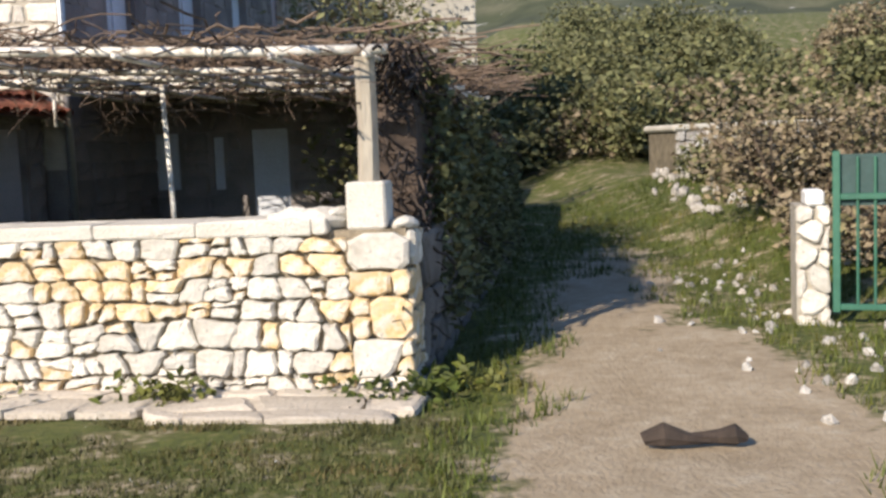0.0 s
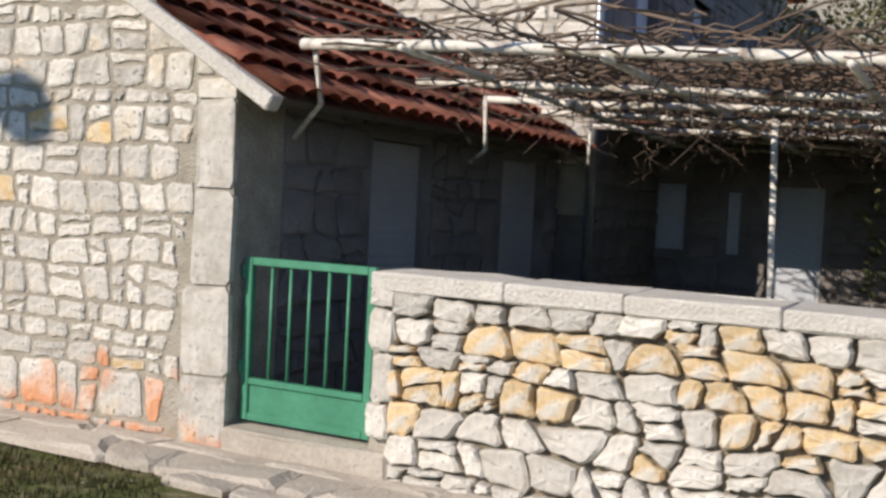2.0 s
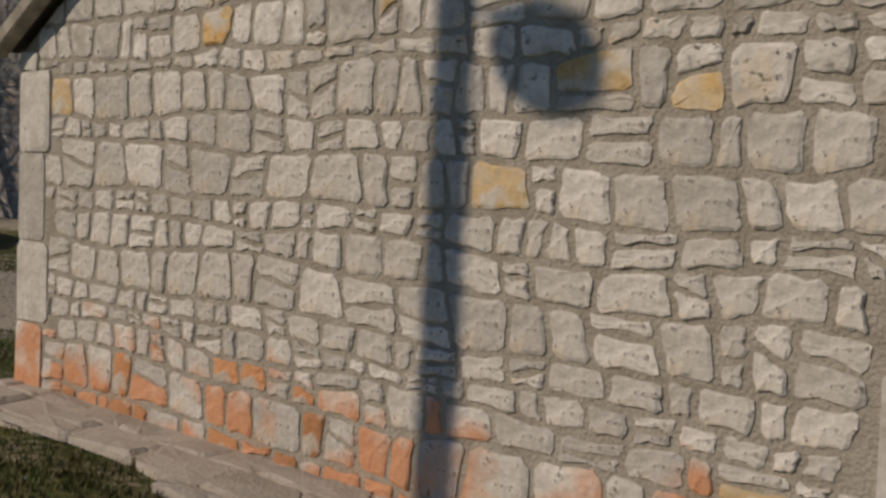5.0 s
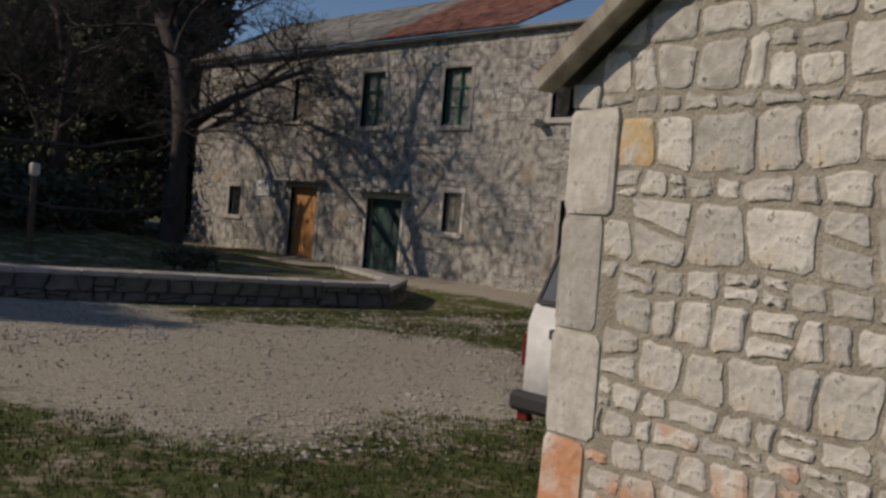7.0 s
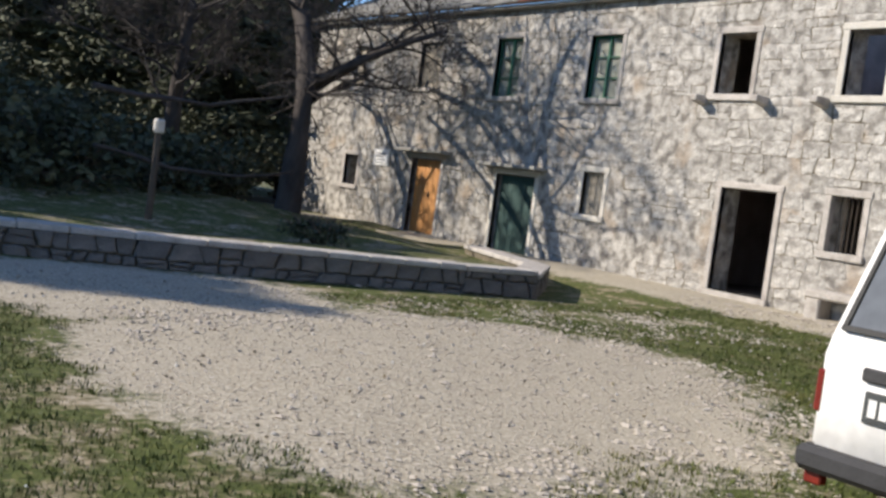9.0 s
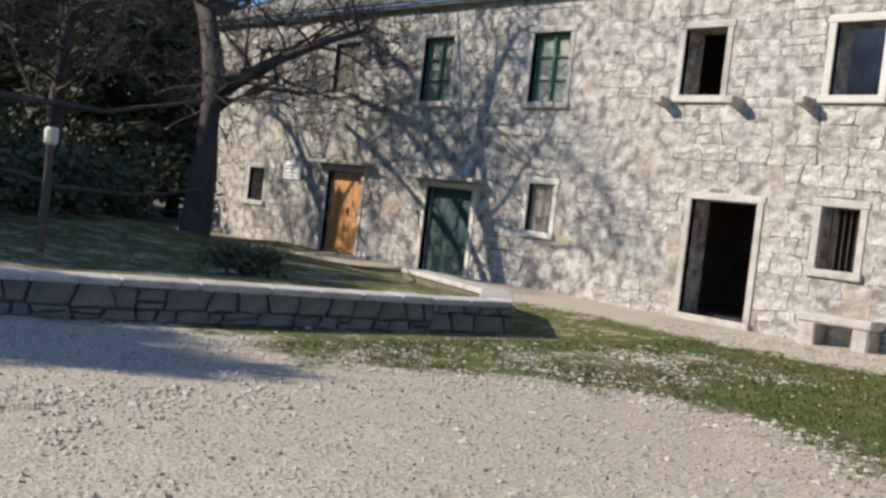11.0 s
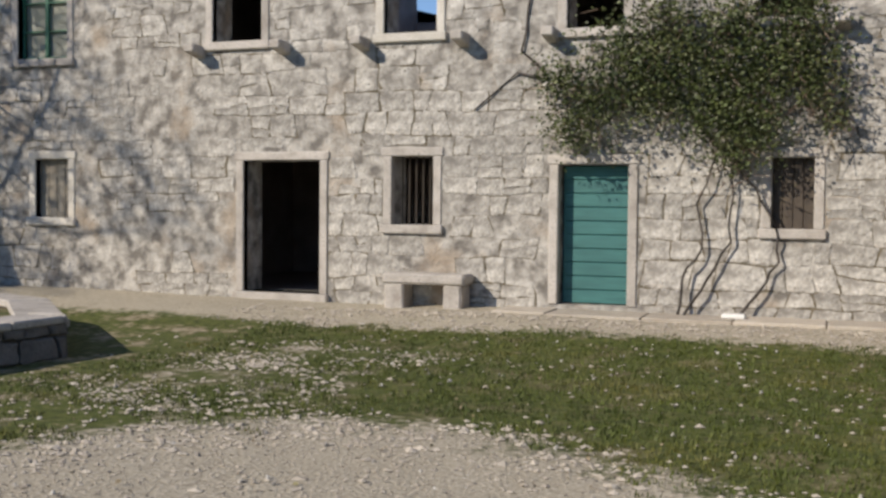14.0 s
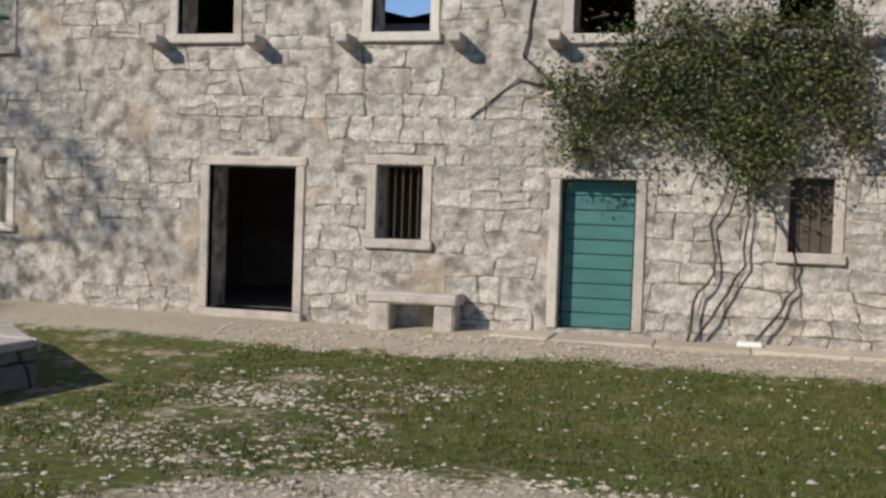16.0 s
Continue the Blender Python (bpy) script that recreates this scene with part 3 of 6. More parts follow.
def build_ground():
    xs = np.concatenate([np.linspace(-2500, -60, 14), np.arange(-55, -26, 2.0), np.arange(-25, 6, 0.3), np.arange(6, 30, 1.5), np.linspace(32, 120, 20), np.linspace(140, 2500, 12)])
    ys = np.concatenate([np.linspace(-2500, -40, 12), np.arange(-36, -3, 3.0), np.arange(-1.5, 24, 0.3), np.arange(24.5, 60, 1.5), np.linspace(62, 160, 30), np.linspace(180, 2500, 12)])
    verts = [(x, y, ground_z(x, y) if abs(x) < 150 and abs(y) < 170 else (ground_z(max(-150, min(150, x)), max(-170, min(170, y))))) for y in ys for x in xs]
    nx = len(xs)
    faces = [(j * nx + i, j * nx + i + 1, (j + 1) * nx + i + 1, (j + 1) * nx + i) for j in range(len(ys) - 1) for i in range(nx - 1)]
    me = bpy.data.meshes.new("ground")
    me.from_pydata(verts, [], faces)
    me.materials.append(M_GROUND)
    me.shade_smooth()
    for key, fn in (("gravel", gravel_at), ("dirt", dirt_at)):
        a = me.attributes.new(key, "FLOAT", "POINT")
        a.data.foreach_set("value", [fn(v[0], v[1]) for v in verts])
    tagged(new("ground", me), "uneven yard of grass, pale gravel and trodden dirt", "ground", kind="structure")


build_ground()

# ---- garden wall, gate and gabled house ----
def rubble_pick(rnd):
    def pick(x, z):
        yellow = 0.8 * noise.noise((x * 0.9, z * 2.2, 4.0)) + 0.45 * smooth(0.3, 0.55, z) * smooth(1.0, 0.8, z) - 0.22 + 0.3 * smooth(-1.2, -0.4, x)
        return M_YSTONE if yellow + rnd.uniform(-0.4, 0.4) > 0.1 else M_STONE
    return pick


def garden_wall():
    rnd = random.Random(11)
    wall = tagged(part("garden_wall", boxed(-4.36, -0.03, 0.03, 0.45, -0.4, 1.08), M_RUBBLEGAP, at=HOUSE), "dry rubble garden wall of pale and ochre limestone", "wall", kind="structure")
    polys = coursed(-4.36, -0.42, -0.05, 1.06, 0.165, 0.15, rnd, 0.3, gap=0.016, warp=0.07, split=0.3, spread=0.55)
    polys += coursed(-0.42, 0.0, -0.3, 1.06, 0.4, 0.32, rnd, 0.15, gap=0.01, warp=0.05, split=0.1)
    lay_stones(polys, wall, 0.042, rnd, rubble_pick(rnd), 300, rounded=0.24, dome=0.5, rough=0.01)
    side = coursed(0.03, 0.45, -0.2, 1.06, 0.3, 0.25, rnd, 0.3)
    lay_stones(side, wall, 0.04, rnd, rubble_pick(rnd), 300, at=pose(-0.03, 0, 0, 0, 0, 90))
    x = -4.5
    while x < -0.62:
        w = min(rnd.uniform(0.5, 0.9), -0.55 - x)
        bm = boxed(x, x + w - 0.001, -0.035 + rnd.uniform(-0.015, 0.015), 0.5, 1.06, 1.165 + rnd.uniform(-0.005, 0.005), 0.012)
        bmesh.ops.subdivide_edges(bm, edges=bm.edges, cuts=2)
        for v in bm.verts:
            v.co += 0.014 * noise.noise_vector(v.co * 5 + Vector((x, 0, 0)))
        part("coping_slab", bm, M_COPING, wall)
        x += w
    for i, (x, z, s) in enumerate(((-0.85, 1.17, 0.13), (-0.62, 1.15, 0.17), (-0.5, 1.19, 0.1), (-0.07, 1.1, 0.1))):
        bm = bmesh.new()
        bmesh.ops.create_icosphere(bm, subdivisions=2, radius=s, matrix=pose(x, 0.16, z, 0, 0, 30 * i) @ Matrix.Diagonal((1.3, 1.0, 0.5, 1)))
        for v in bm.verts:
            v.co += 0.03 * noise.noise_vector(v.co * 7)
        part("loose_stone", bm, M_COPING, wall)
    part("plinth", boxed(-3.4, -0.3, -0.22, 0.05, -0.3, -0.03, 0.04), M_COPING, wall, "rough pale footing ledge")
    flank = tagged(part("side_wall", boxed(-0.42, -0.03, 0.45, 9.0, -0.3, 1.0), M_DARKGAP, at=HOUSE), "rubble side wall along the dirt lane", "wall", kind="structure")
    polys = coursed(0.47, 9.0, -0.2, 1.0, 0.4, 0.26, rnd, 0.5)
    # Lane-side stones carry the wall's shade in their colour.
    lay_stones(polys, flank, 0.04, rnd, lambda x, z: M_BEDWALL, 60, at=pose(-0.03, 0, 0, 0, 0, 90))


garden_wall()


def gate():
    g = thing("garden_gate", HOUSE, "green painted metal garden gate with upright bars", "gate")
    x0, x1, z0, z1 = -5.495, -4.545, 0.16, 1.18
    for a, b, c, d in ((x0, x0 + 0.055, z0, z1), (x1 - 0.055, x1, z0, z1), (x0 + 0.055, x1 - 0.055, z1 - 0.05, z1), (x0 + 0.055, x1 - 0.055, z0 + 0.225, z0 + 0.265), (x0 + 0.055, x1 - 0.055, z0, z0 + 0.045)):
        part("rail", boxed(a, b, 0.1, 0.15, c, d, 0.006), M_GATE, g)
    part("lower_panel", boxed(x0 + 0.05, x1 - 0.05, 0.118, 0.132, z0 + 0.04, z0 + 0.23), M_GATE, g)
    for i in range(5):
        x = x0 + 0.055 + (i + 1) * (x1 - x0 - 0.11) / 6
        part("bar", tube(bmesh.new(), [(x, 0.125, z0 + 0.26), (x, 0.125, z1 - 0.045)], [0.011, 0.011], 8), M_GATE, g, smooth=True)
    for z in (0.45, 1.05):
        part("hinge", tube(bmesh.new(), [(x0 - 0.004, 0.1, z), (x0 - 0.004, 0.1, z + 0.08)], [0.014, 0.014], 8), M_GATE, g)
    rnd = random.Random(3)
    sill = boxed(-5.53, -4.34, -0.04, 0.4, -0.1, 0.13, 0.02)
    bmesh.ops.subdivide_edges(sill, edges=sill.edges, cuts=3)
    for v in sill.verts:
        v.co += 0.012 * noise.noise_vector(v.co * 4)
    tagged(part("gate_sill", sill, M_PAVE, at=HOUSE), "worn tan stone threshold under the garden gate", "threshold", kind="structure")
    pier = tagged(part("gate_pier", boxed(-4.5, -4.36, 0.03, 0.45, 0.1, 1.08), M_MORTAR, at=HOUSE), "narrow pale stone pier beside the gate", "pier", kind="structure")
    lay_stones(coursed(-4.5, -4.33, 0.2, 1.08, 0.2, 0.28, rnd, 0.1), pier, 0.05, rnd, lambda x, z: M_STONE)


gate()
EAVE, APEX_X, PITCH = 2.28, -8.7, 0.6
GX0, GX1 = -11.83, -5.53
APEX_Z = EAVE + (GX1 - APEX_X) * PITCH


def gabled_house():
    rnd = random.Random(5)
    h = thing("gabled_house", HOUSE, "low gabled stone house with a red clay tile roof", "house", kind="structure")
    front = part("front_wall", pierced(GX0, GX1, -0.4, EAVE, 0.5, [], (APEX_X, APEX_Z)), M_GMORTAR, h)
    ln = math.hypot(1, PITCH)
    cuts = ((PITCH / ln, 1 / ln, (PITCH * GX1 + EAVE) / ln), (-PITCH / ln, 1 / ln, (-PITCH * GX0 + EAVE) / ln))

    def pick(x, z):
        if z < 0.42 and rnd.random() < 0.22:
            return M_RSTONE
        return M_YSTONE if rnd.random() < 0.015 else M_GABLE

    quoins = []
    z = -0.1
    while z < EAVE - 0.05:
        hh = min(rnd.uniform(0.36, 0.62), EAVE - z)
        w = rnd.choice((0.3, 0.42, 0.36))
        quoins.append((GX1 - w, GX1 + 0.01, z, z + hh))
        quoins.append((GX0 - 0.004, GX0 + rnd.choice((0.22, 0.34, 0.4)), z, z + hh))
        z += hh
    polys = coursed(GX0, GX1, -0.12, APEX_Z, 0.215, 0.205, rnd, 0.11, cuts, quoins, 0.031, 0.07, 0.25, 0.5)
    polys = [p for p in polys if len(p) > 2]
    polys.sort(key=lambda p: p[0][1] > 2.55)
    for a, b, c, d in quoins:
        lay_stones([[(a + 0.006, c + 0.006), (b - 0.004, c + 0.006), (b - 0.004, d - 0.006), (a + 0.006, d - 0.006)]], front, 0.02, rnd, lambda x, z: M_STONE if z > 0.35 else M_GABLE, rounded=0.07, dome=0.25, name="quoin", tilt=0.02, rough=0.011)
    lay_stones(polys, front, 0.014, rnd, pick, 320, where=lambda x, z: z < 2.4, rounded=0.22, dome=0.45, tilt=0.03, rough=0.008)
    # Side wall turned from the sun, its shade put into the stone colour.
    right = part("side_wall", pierced(0.5, 5.4, -0.4, EAVE, 0.5, [(1.62, 2.5, 0.35, 2.03), (4.0, 5.0, 0.35, 2.0)]), M_SHADEWALL, h, at=pose(GX1, 0, 0, 0, 0, 90))
    lay_stones(coursed(0.5, 5.4, -0.1, EAVE, 0.34, 0.25, rnd, 0.35, (), [(1.55, 2.57, 0.3, 2.1), (3.93, 5.07, 0.3, 2.07)], 0.02), right, 0.03, rnd, lambda x, z: M_SHADEWALL, 120)
    for a, b in ((1.62, 2.5), (4.0, 5.0)):
        sh = part("shutter", boxed(a, b, 0.08, 0.13, 0.36, 2.02, 0.005), M_SHUTTER, right, "closed pale grey slatted shutter")
        for k in range(24):
            part("slat", boxed(a + 0.06, b - 0.06, 0.066, 0.08, 0.42 + k * 0.065, 0.46 + k * 0.065), M_SHUTTER, sh)
    part("side_wall", boxed(GX0, GX0 + 0.5, 0.5, 5.4, -0.4, EAVE), M_MORTAR, h)
    # roof: boarding under rows of curved tiles
    roof = part("roof", bmesh.new(), M_DARKWOOD, h)
    slope = math.atan(PITCH)
    lengths = {1: (GX1 + 0.36 - APEX_X) / math.cos(slope), -1: (APEX_X - GX0 + 0.12) / math.cos(slope)}
    tile = bmesh.new()
    n = 6
    rows = []
    for y, r, z in ((0.0, 0.105, 0.03), (0.44, 0.085, 0.0)):
        rows.append([tile.verts.new((r * math.cos(math.pi * k / n), y, z + 0.62 * r * math.sin(math.pi * k / n))) for k in range(n + 1)])
    for k in range(n):
        tile.faces.new((rows[0][k], rows[0][k + 1], rows[1][k + 1], rows[1][k]))
    bmesh.ops.solidify(tile, geom=tile.faces[:], thickness=0.016)
    tile_me = mesh_of("roof_tile", tile, M_TILE)
    tile_me.shade_smooth()
    cols, courses = 27, 11
    for sgn in (1, -1):
        length = lengths[sgn]
        deck = boxed(-0.14, 5.45, -length, 0.0, -0.05, -0.005)
        base = Matrix.Translation((APEX_X, 0, APEX_Z + 0.09)) @ (pose(0, 0, 0, 0, 0, 90) if sgn > 0 else pose(0, 0, 0, 0, 0, -90) @ Matrix.Translation((-5.31, 0, 0)))
        base = base @ pose(0, 0, 0, math.degrees(slope), 0, 0)
        part("deck", deck, M_DARKWOOD, roof, at=base)
        v, f = [], []
        for i in range(cols):
            for j in range(courses):
                at = base @ Matrix.Translation((-0.02 + i * 0.206 + rnd.uniform(-0.008, 0.008), -length + j * (length - 0.1) / courses - 0.05, 0.015 + rnd.uniform(0, 0.012))) @ pose(0, 0, 0, -3 + rnd.uniform(-1, 1), rnd.uniform(-2, 2), rnd.uniform(-2, 2))
                if sgn > 0:
                    ob = new("roof_tile", tile_me)
                    ob.parent, ob.matrix_basis = roof, at
                else:
                    b = len(v)
                    v += [at @ q.co for q in tile_me.vertices]
                    f += [tuple(b + k for k in p.vertices) for p in tile_me.polygons]
        if sgn < 0:
            me = bpy.data.meshes.new("roof_tiles")
            me.from_pydata(v, [], f)
            me.materials.append(M_TILE)
            ob = new("roof_tiles", me)
            ob.parent = roof
            tagged(ob, kind="stuff")
        edge = boxed(-0.17, -0.05, -length - 0.03, 0.02, -0.09, 0.012, 0.01)
        part("verge_slab", edge, M_WOOD if sgn < 0 else M_COPING, roof, at=base @ (Matrix.Translation((5.55, 0, 0)) if sgn < 0 else Matrix()))
    part("ridge", tube(bmesh.new(), [(APEX_X, -0.15, APEX_Z + 0.1), (APEX_X, 5.4, APEX_Z + 0.1)], [0.12, 0.12], 8), M_TILE, roof)


gabled_house()


def paving():
    rnd = random.Random(8)
    bed = tagged(part("pavement", boxed(-11.85, -0.35, -0.5, 0.05, -0.4, -0.012), M_PAVE, at=HOUSE), "uneven flagstone strip along the house wall", "pavement", kind="structure")
    polys = coursed(-11.9, 0.1, -0.8, -0.02, 0.55, 0.27, rnd, 0.3, gap=0.016, warp=0.08, split=0.0)
    for poly in polys:
        (cx, cz), verts, faces = stone_mesh(poly, 0.032, rnd, 0.12, 0.3)
        if cz < -0.66 + 0.2 * math.sin(cx * 1.7) + 0.25 * noise.noise((cx, 0, 0)):
            continue
        me = bpy.data.meshes.new("flagstone")
        me.from_pydata(verts, [], faces)
        me.materials.append(M_PAVE)
        ob = new("flagstone", me)
        ob.parent, ob.matrix_basis = bed, Matrix.Translation((cx, cz, -0.03)) @ pose(0, 0, 0, -90, 0, 0)


paving()


# ---- pergola ----
def pergola():
    rnd = random.Random(21)
    p = thing("pergola", HOUSE, "pergola of white flaking poles under bare tangled vines", "pergola")
    part("pillar", boxed(-0.43, -0.16, 0.02, 0.3, 1.08, 1.4, 0.015), M_COPING, p, "short pale concrete pillar")
    post = bmesh.new()
    tube(post, [(-0.29, 0.15, 1.39), (-0.28, 0.15, 1.8), (-0.285, 0.15, 2.24)], [0.075, 0.07, 0.072], 7)
    part("post", post, M_WOOD, p, "grey weathered wooden post")

    def beam(a, b, r):
        mid = [Vector(a).lerp(Vector(b), k / 5) + Vector((0, 0, rnd.uniform(-0.012, 0.012))) for k in range(6)]
        part("beam", tube(bmesh.new(), mid, [r] * 6, 7), M_POLE, p, smooth=True)

    beam((-5.15, 0.12, 2.5), (-0.12, 0.12, 2.27), 0.035)
    for y, r in ((1.3, 0.026), (2.4, 0.028), (3.6, 0.026), (4.9, 0.026), (6.3, 0.026), (7.6, 0.026)):
        beam((-5.0, y, 2.4), (-0.2, y, 2.24), r)
    for x in (-4.4, -3.2, -2.0, -0.9, -0.25):
        beam((x, 0.0, 2.3 - 0.045 * (x + 0.2) - 0.06), (x, 6.8, 2.2 - 0.03 * (x + 0.2) - 0.05), 0.022)
    for a, b, c in (((-5.08, 0.15, 2.48), (-5.12, 0.3, 2.15), (-5.45, 0.5, 1.95)), ((-4.9, 2.2, 2.38), (-4.92, 2.3, 2.0), (-5.1, 2.4, 1.9)), ((-4.9, 4.6, 2.4), (-4.9, 4.6, 2.15), (-4.9, 4.6, 2.0))):
        part("bracket", tube(bmesh.new(), [a, b, c], [0.02, 0.02, 0.018], 6), M_POLE, p, smooth=True)
    part("prop", tube(bmesh.new(), [(-2.83, 2.8, 0.0), (-2.8, 2.8, 1.1), (-2.84, 2.8, 2.3)], [0.028, 0.026, 0.026], 6), M_POLE, p, smooth=True)
    lines = []
    for _ in range(3000):
        x, y = rnd.uniform(-4.6, -0.1), -0.15 + 8.0 * rnd.random() ** 0.8
        a = rnd.uniform(0, math.tau)
        ln = rnd.uniform(0.25, 1.1)
        z = 2.3 - 0.045 * x + rnd.gauss(0.02, 0.06)
        pts = []
        for k in range(5):
            a += rnd.uniform(-0.5, 0.5)
            pts.append((x, y, z))
            x, y, z = x + math.cos(a) * ln / 4, y + math.sin(a) * ln / 4, z + rnd.uniform(-0.05, 0.06)
        lines.append((pts, [rnd.uniform(0.004, 0.011)] * 5))
    for _ in range(70):
        x, y, z = rnd.uniform(-4.7, 0.0), rnd.uniform(-0.1, 6), 2.3
        pts = [(x + rnd.uniform(-0.05, 0.05) * k, y + rnd.uniform(-0.05, 0.05) * k, z - 0.1 * k * rnd.uniform(0.5, 1.2)) for k in range(5)]
        lines.append((pts, [0.006, 0.005, 0.004, 0.003, 0.002]))
    vines = tagged(new("bare_vine", tubes_mesh("bare_vine", lines, M_TWIG)), "tangle of bare brown vine twigs over the pergola", "vine", kind="stuff")
    vines.matrix_basis = HOUSE
    # thick dry growth hanging down at the corner by the lane
    lines = []
    for _ in range(2600):
        x, y = min(0.0, rnd.gauss(-0.2, 0.12)), rnd.uniform(0.3, 8.0)
        z = rnd.uniform(0.3, 2.45 - 0.11 * y) if rnd.random() < 0.75 else rnd.uniform(2.1, 2.5) - 0.11 * y
        a, ln = rnd.uniform(0, math.tau), rnd.uniform(0.2, 0.7)
        pts = []
        for k in range(4):
            pts.append((x, y, z))
            a += rnd.uniform(-0.6, 0.6)
            x, y, z = x + math.cos(a) * ln / 9, y + math.sin(a) * ln / 4, z - rnd.uniform(-0.02, 0.09)
        lines.append((pts, [rnd.uniform(0.005, 0.013)] * 4))
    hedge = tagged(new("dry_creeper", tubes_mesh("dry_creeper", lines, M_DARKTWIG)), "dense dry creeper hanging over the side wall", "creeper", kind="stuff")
    hedge.matrix_basis = HOUSE
    # Solid core added inside the creeper: shades the lane, coloured dark for inner shade.
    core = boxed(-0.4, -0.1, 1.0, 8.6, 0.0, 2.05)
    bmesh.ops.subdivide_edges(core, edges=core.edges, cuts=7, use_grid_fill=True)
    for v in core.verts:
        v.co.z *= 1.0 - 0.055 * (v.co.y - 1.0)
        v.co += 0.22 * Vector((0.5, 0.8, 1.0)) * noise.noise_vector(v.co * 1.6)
    mass = tagged(part("creeper_mass", core, M_DARKTWIG, at=HOUSE), "solid dark core inside the creeper, added for its shade", "creeper", kind="stuff")
    spots = []
    for _ in range(14000):
        y = rnd.uniform(1.2, 8.5)
        spots.append((min(0.1, rnd.gauss(-0.08, 0.14)), y, rnd.uniform(0.2, 2.3 - 0.11 * y + 0.2 * math.sin(y * 2))))
    ivy = tagged(new("ivy", leaves_mesh("ivy", spots, M_SHRUB, 0.06, rnd)), "ivy and shrubs growing along the side wall", "ivy", kind="stuff")
    ivy.matrix_basis = HOUSE


pergola()


# ---- houses behind ----
def tall_house():
    rnd = random.Random(31)
    at = HOUSE @ pose(-5.2, 5.45, 0, 0, 0, 0)
    h = thing("tall_house", at, "two-storey house of pale stone with shuttered windows", "house", kind="structure")
    front = part("front_wall", boxed(-9, -0.02, 0.0, 0.4, 1.5, 7.2), M_MORTAR, h)
    lay_stones(coursed(-9, 0.0, 2.0, 7.2, 0.27, 0.23, rnd, 0.16, gap=0.03, warp=0.06, split=0.2), front, 0.03, rnd, lambda x, z: M_STONE, 200, where=lambda x, z: x > -6.5 and 2.2 < z < 5.6, rounded=0.24, dome=0.6)
    turn = pose(0, 0, 0, 0, 0, 90)
    wins = [(1.3, 2.2, 3.05, 4.45), (3.85, 4.8, 3.05, 4.5), (6.35, 7.15, 3.1, 4.5)]
    # Same stone as the front, coloured darker here for the shaded side.
    side = part("side_wall", pierced(0.03, 8.7, -0.4, 5.5, 0.4, wins), M_SHADEWALL, h, at=turn)
    lay_stones(coursed(0.03, 8.7, 0.0, 5.5, 0.4, 0.3, rnd, 0.3, (), [(a - 0.12, b + 0.12, c - 0.12, d + 0.12) for a, b, c, d in wins], 0.015), side, 0.02, rnd, lambda x, z: M_SHADEWALL, 200)
    for a, b, c, d in wins:
        w = part("window", boxed(a, b, 0.14, 0.18, c, d, 0.004), M_BLUESHUT, side, "pale blue closed window shutters")
        part("centre_rail", boxed((a + b) / 2 - 0.025, (a + b) / 2 + 0.025, 0.115, 0.14, c, d), M_BLUESHUT, w)
        part("lintel", boxed(a - 0.14, b + 0.14, -0.02, 0.12, d, d + 0.16, 0.012), M_SHADEWALL, side)
        part("sill", boxed(a - 0.1, b + 0.1, -0.05, 0.12, c - 0.09, c, 0.012), M_SHADEWALL, side)
    part("drainpipe", tube(bmesh.new(), [(0.06, -0.08, 0.2), (0.06, -0.08, 5.6)], [0.05, 0.05], 8), M_STEEL, h, smooth=True)
    eave = boxed(-0.2, 8.9, -0.4, 0.1, 5.5, 5.58, 0.01)
    part("eave", eave, M_DARKWOOD, h, at=turn)
    roof = bmesh.new()
    for pts in (((-0.2, -0.45, 5.56), (8.9, -0.45, 5.56), (8.9, 4.2, 7.9), (-0.2, 4.2, 7.9)), ((-0.2, 4.2, 7.9), (8.9, 4.2, 7.9), (8.9, 9, 5.6), (-0.2, 9, 5.6))):
        roof.faces.new([roof.verts.new(p) for p in pts])
    bmesh.ops.solidify(roof, geom=roof.faces[:], thickness=0.12)
    part("roof", roof, M_TILE, h, at=turn)
    # low wing across the courtyard
    wing = thing("courtyard_wing", HOUSE @ pose(0, 8.0, 0), "low shaded stone wing with pale door and windows", "house", kind="structure")
    holes = [(-5.2, -4.82, 1.12, 1.94), (-4.3, -4.14, 1.1, 1.86), (-3.72, -3.17, 0.0, 1.95)]
    # The wing's courtyard shade is coloured into its stone.
    wall = part("front_wall", pierced(-5.4, -1.6, -0.4, 2.5, 0.4, holes), M_SHADEWALL, wing)
    lay_stones(coursed(-5.4, -1.6, 0.0, 2.5, 0.36, 0.26, rnd, 0.35, (), [(a - 0.07, b + 0.07, c - 0.07, d + 0.07) for a, b, c, d in holes], 0.02), wall, 0.03, rnd, lambda x, z: M_SHADEWALL, 100)
    for (a, b, c, d), nm in zip(holes, ("window", "window", "door")):
        w = part(nm, boxed(a, b, 0.05, 0.09, c, d, 0.004), M_BLUESHUT, wall, "pale blue painted " + nm)
        part("panel", boxed(a + 0.05, b - 0.05, 0.035, 0.05, c + 0.08, d - 0.08, 0.006), M_BLUESHUT, w)
    # Forward overhang of 2.3 m is added, hidden by the pergola, to shade the door.
    part("roof", boxed(-5.18, -1.4, -2.3, 4.0, 2.5, 2.62, 0.02), M_TILE, wing)
    part("side_wall", boxed(-1.9, -1.6, 0.4, 4.0, -0.4, 2.5), M_FPLASTER, wing)


tall_house()


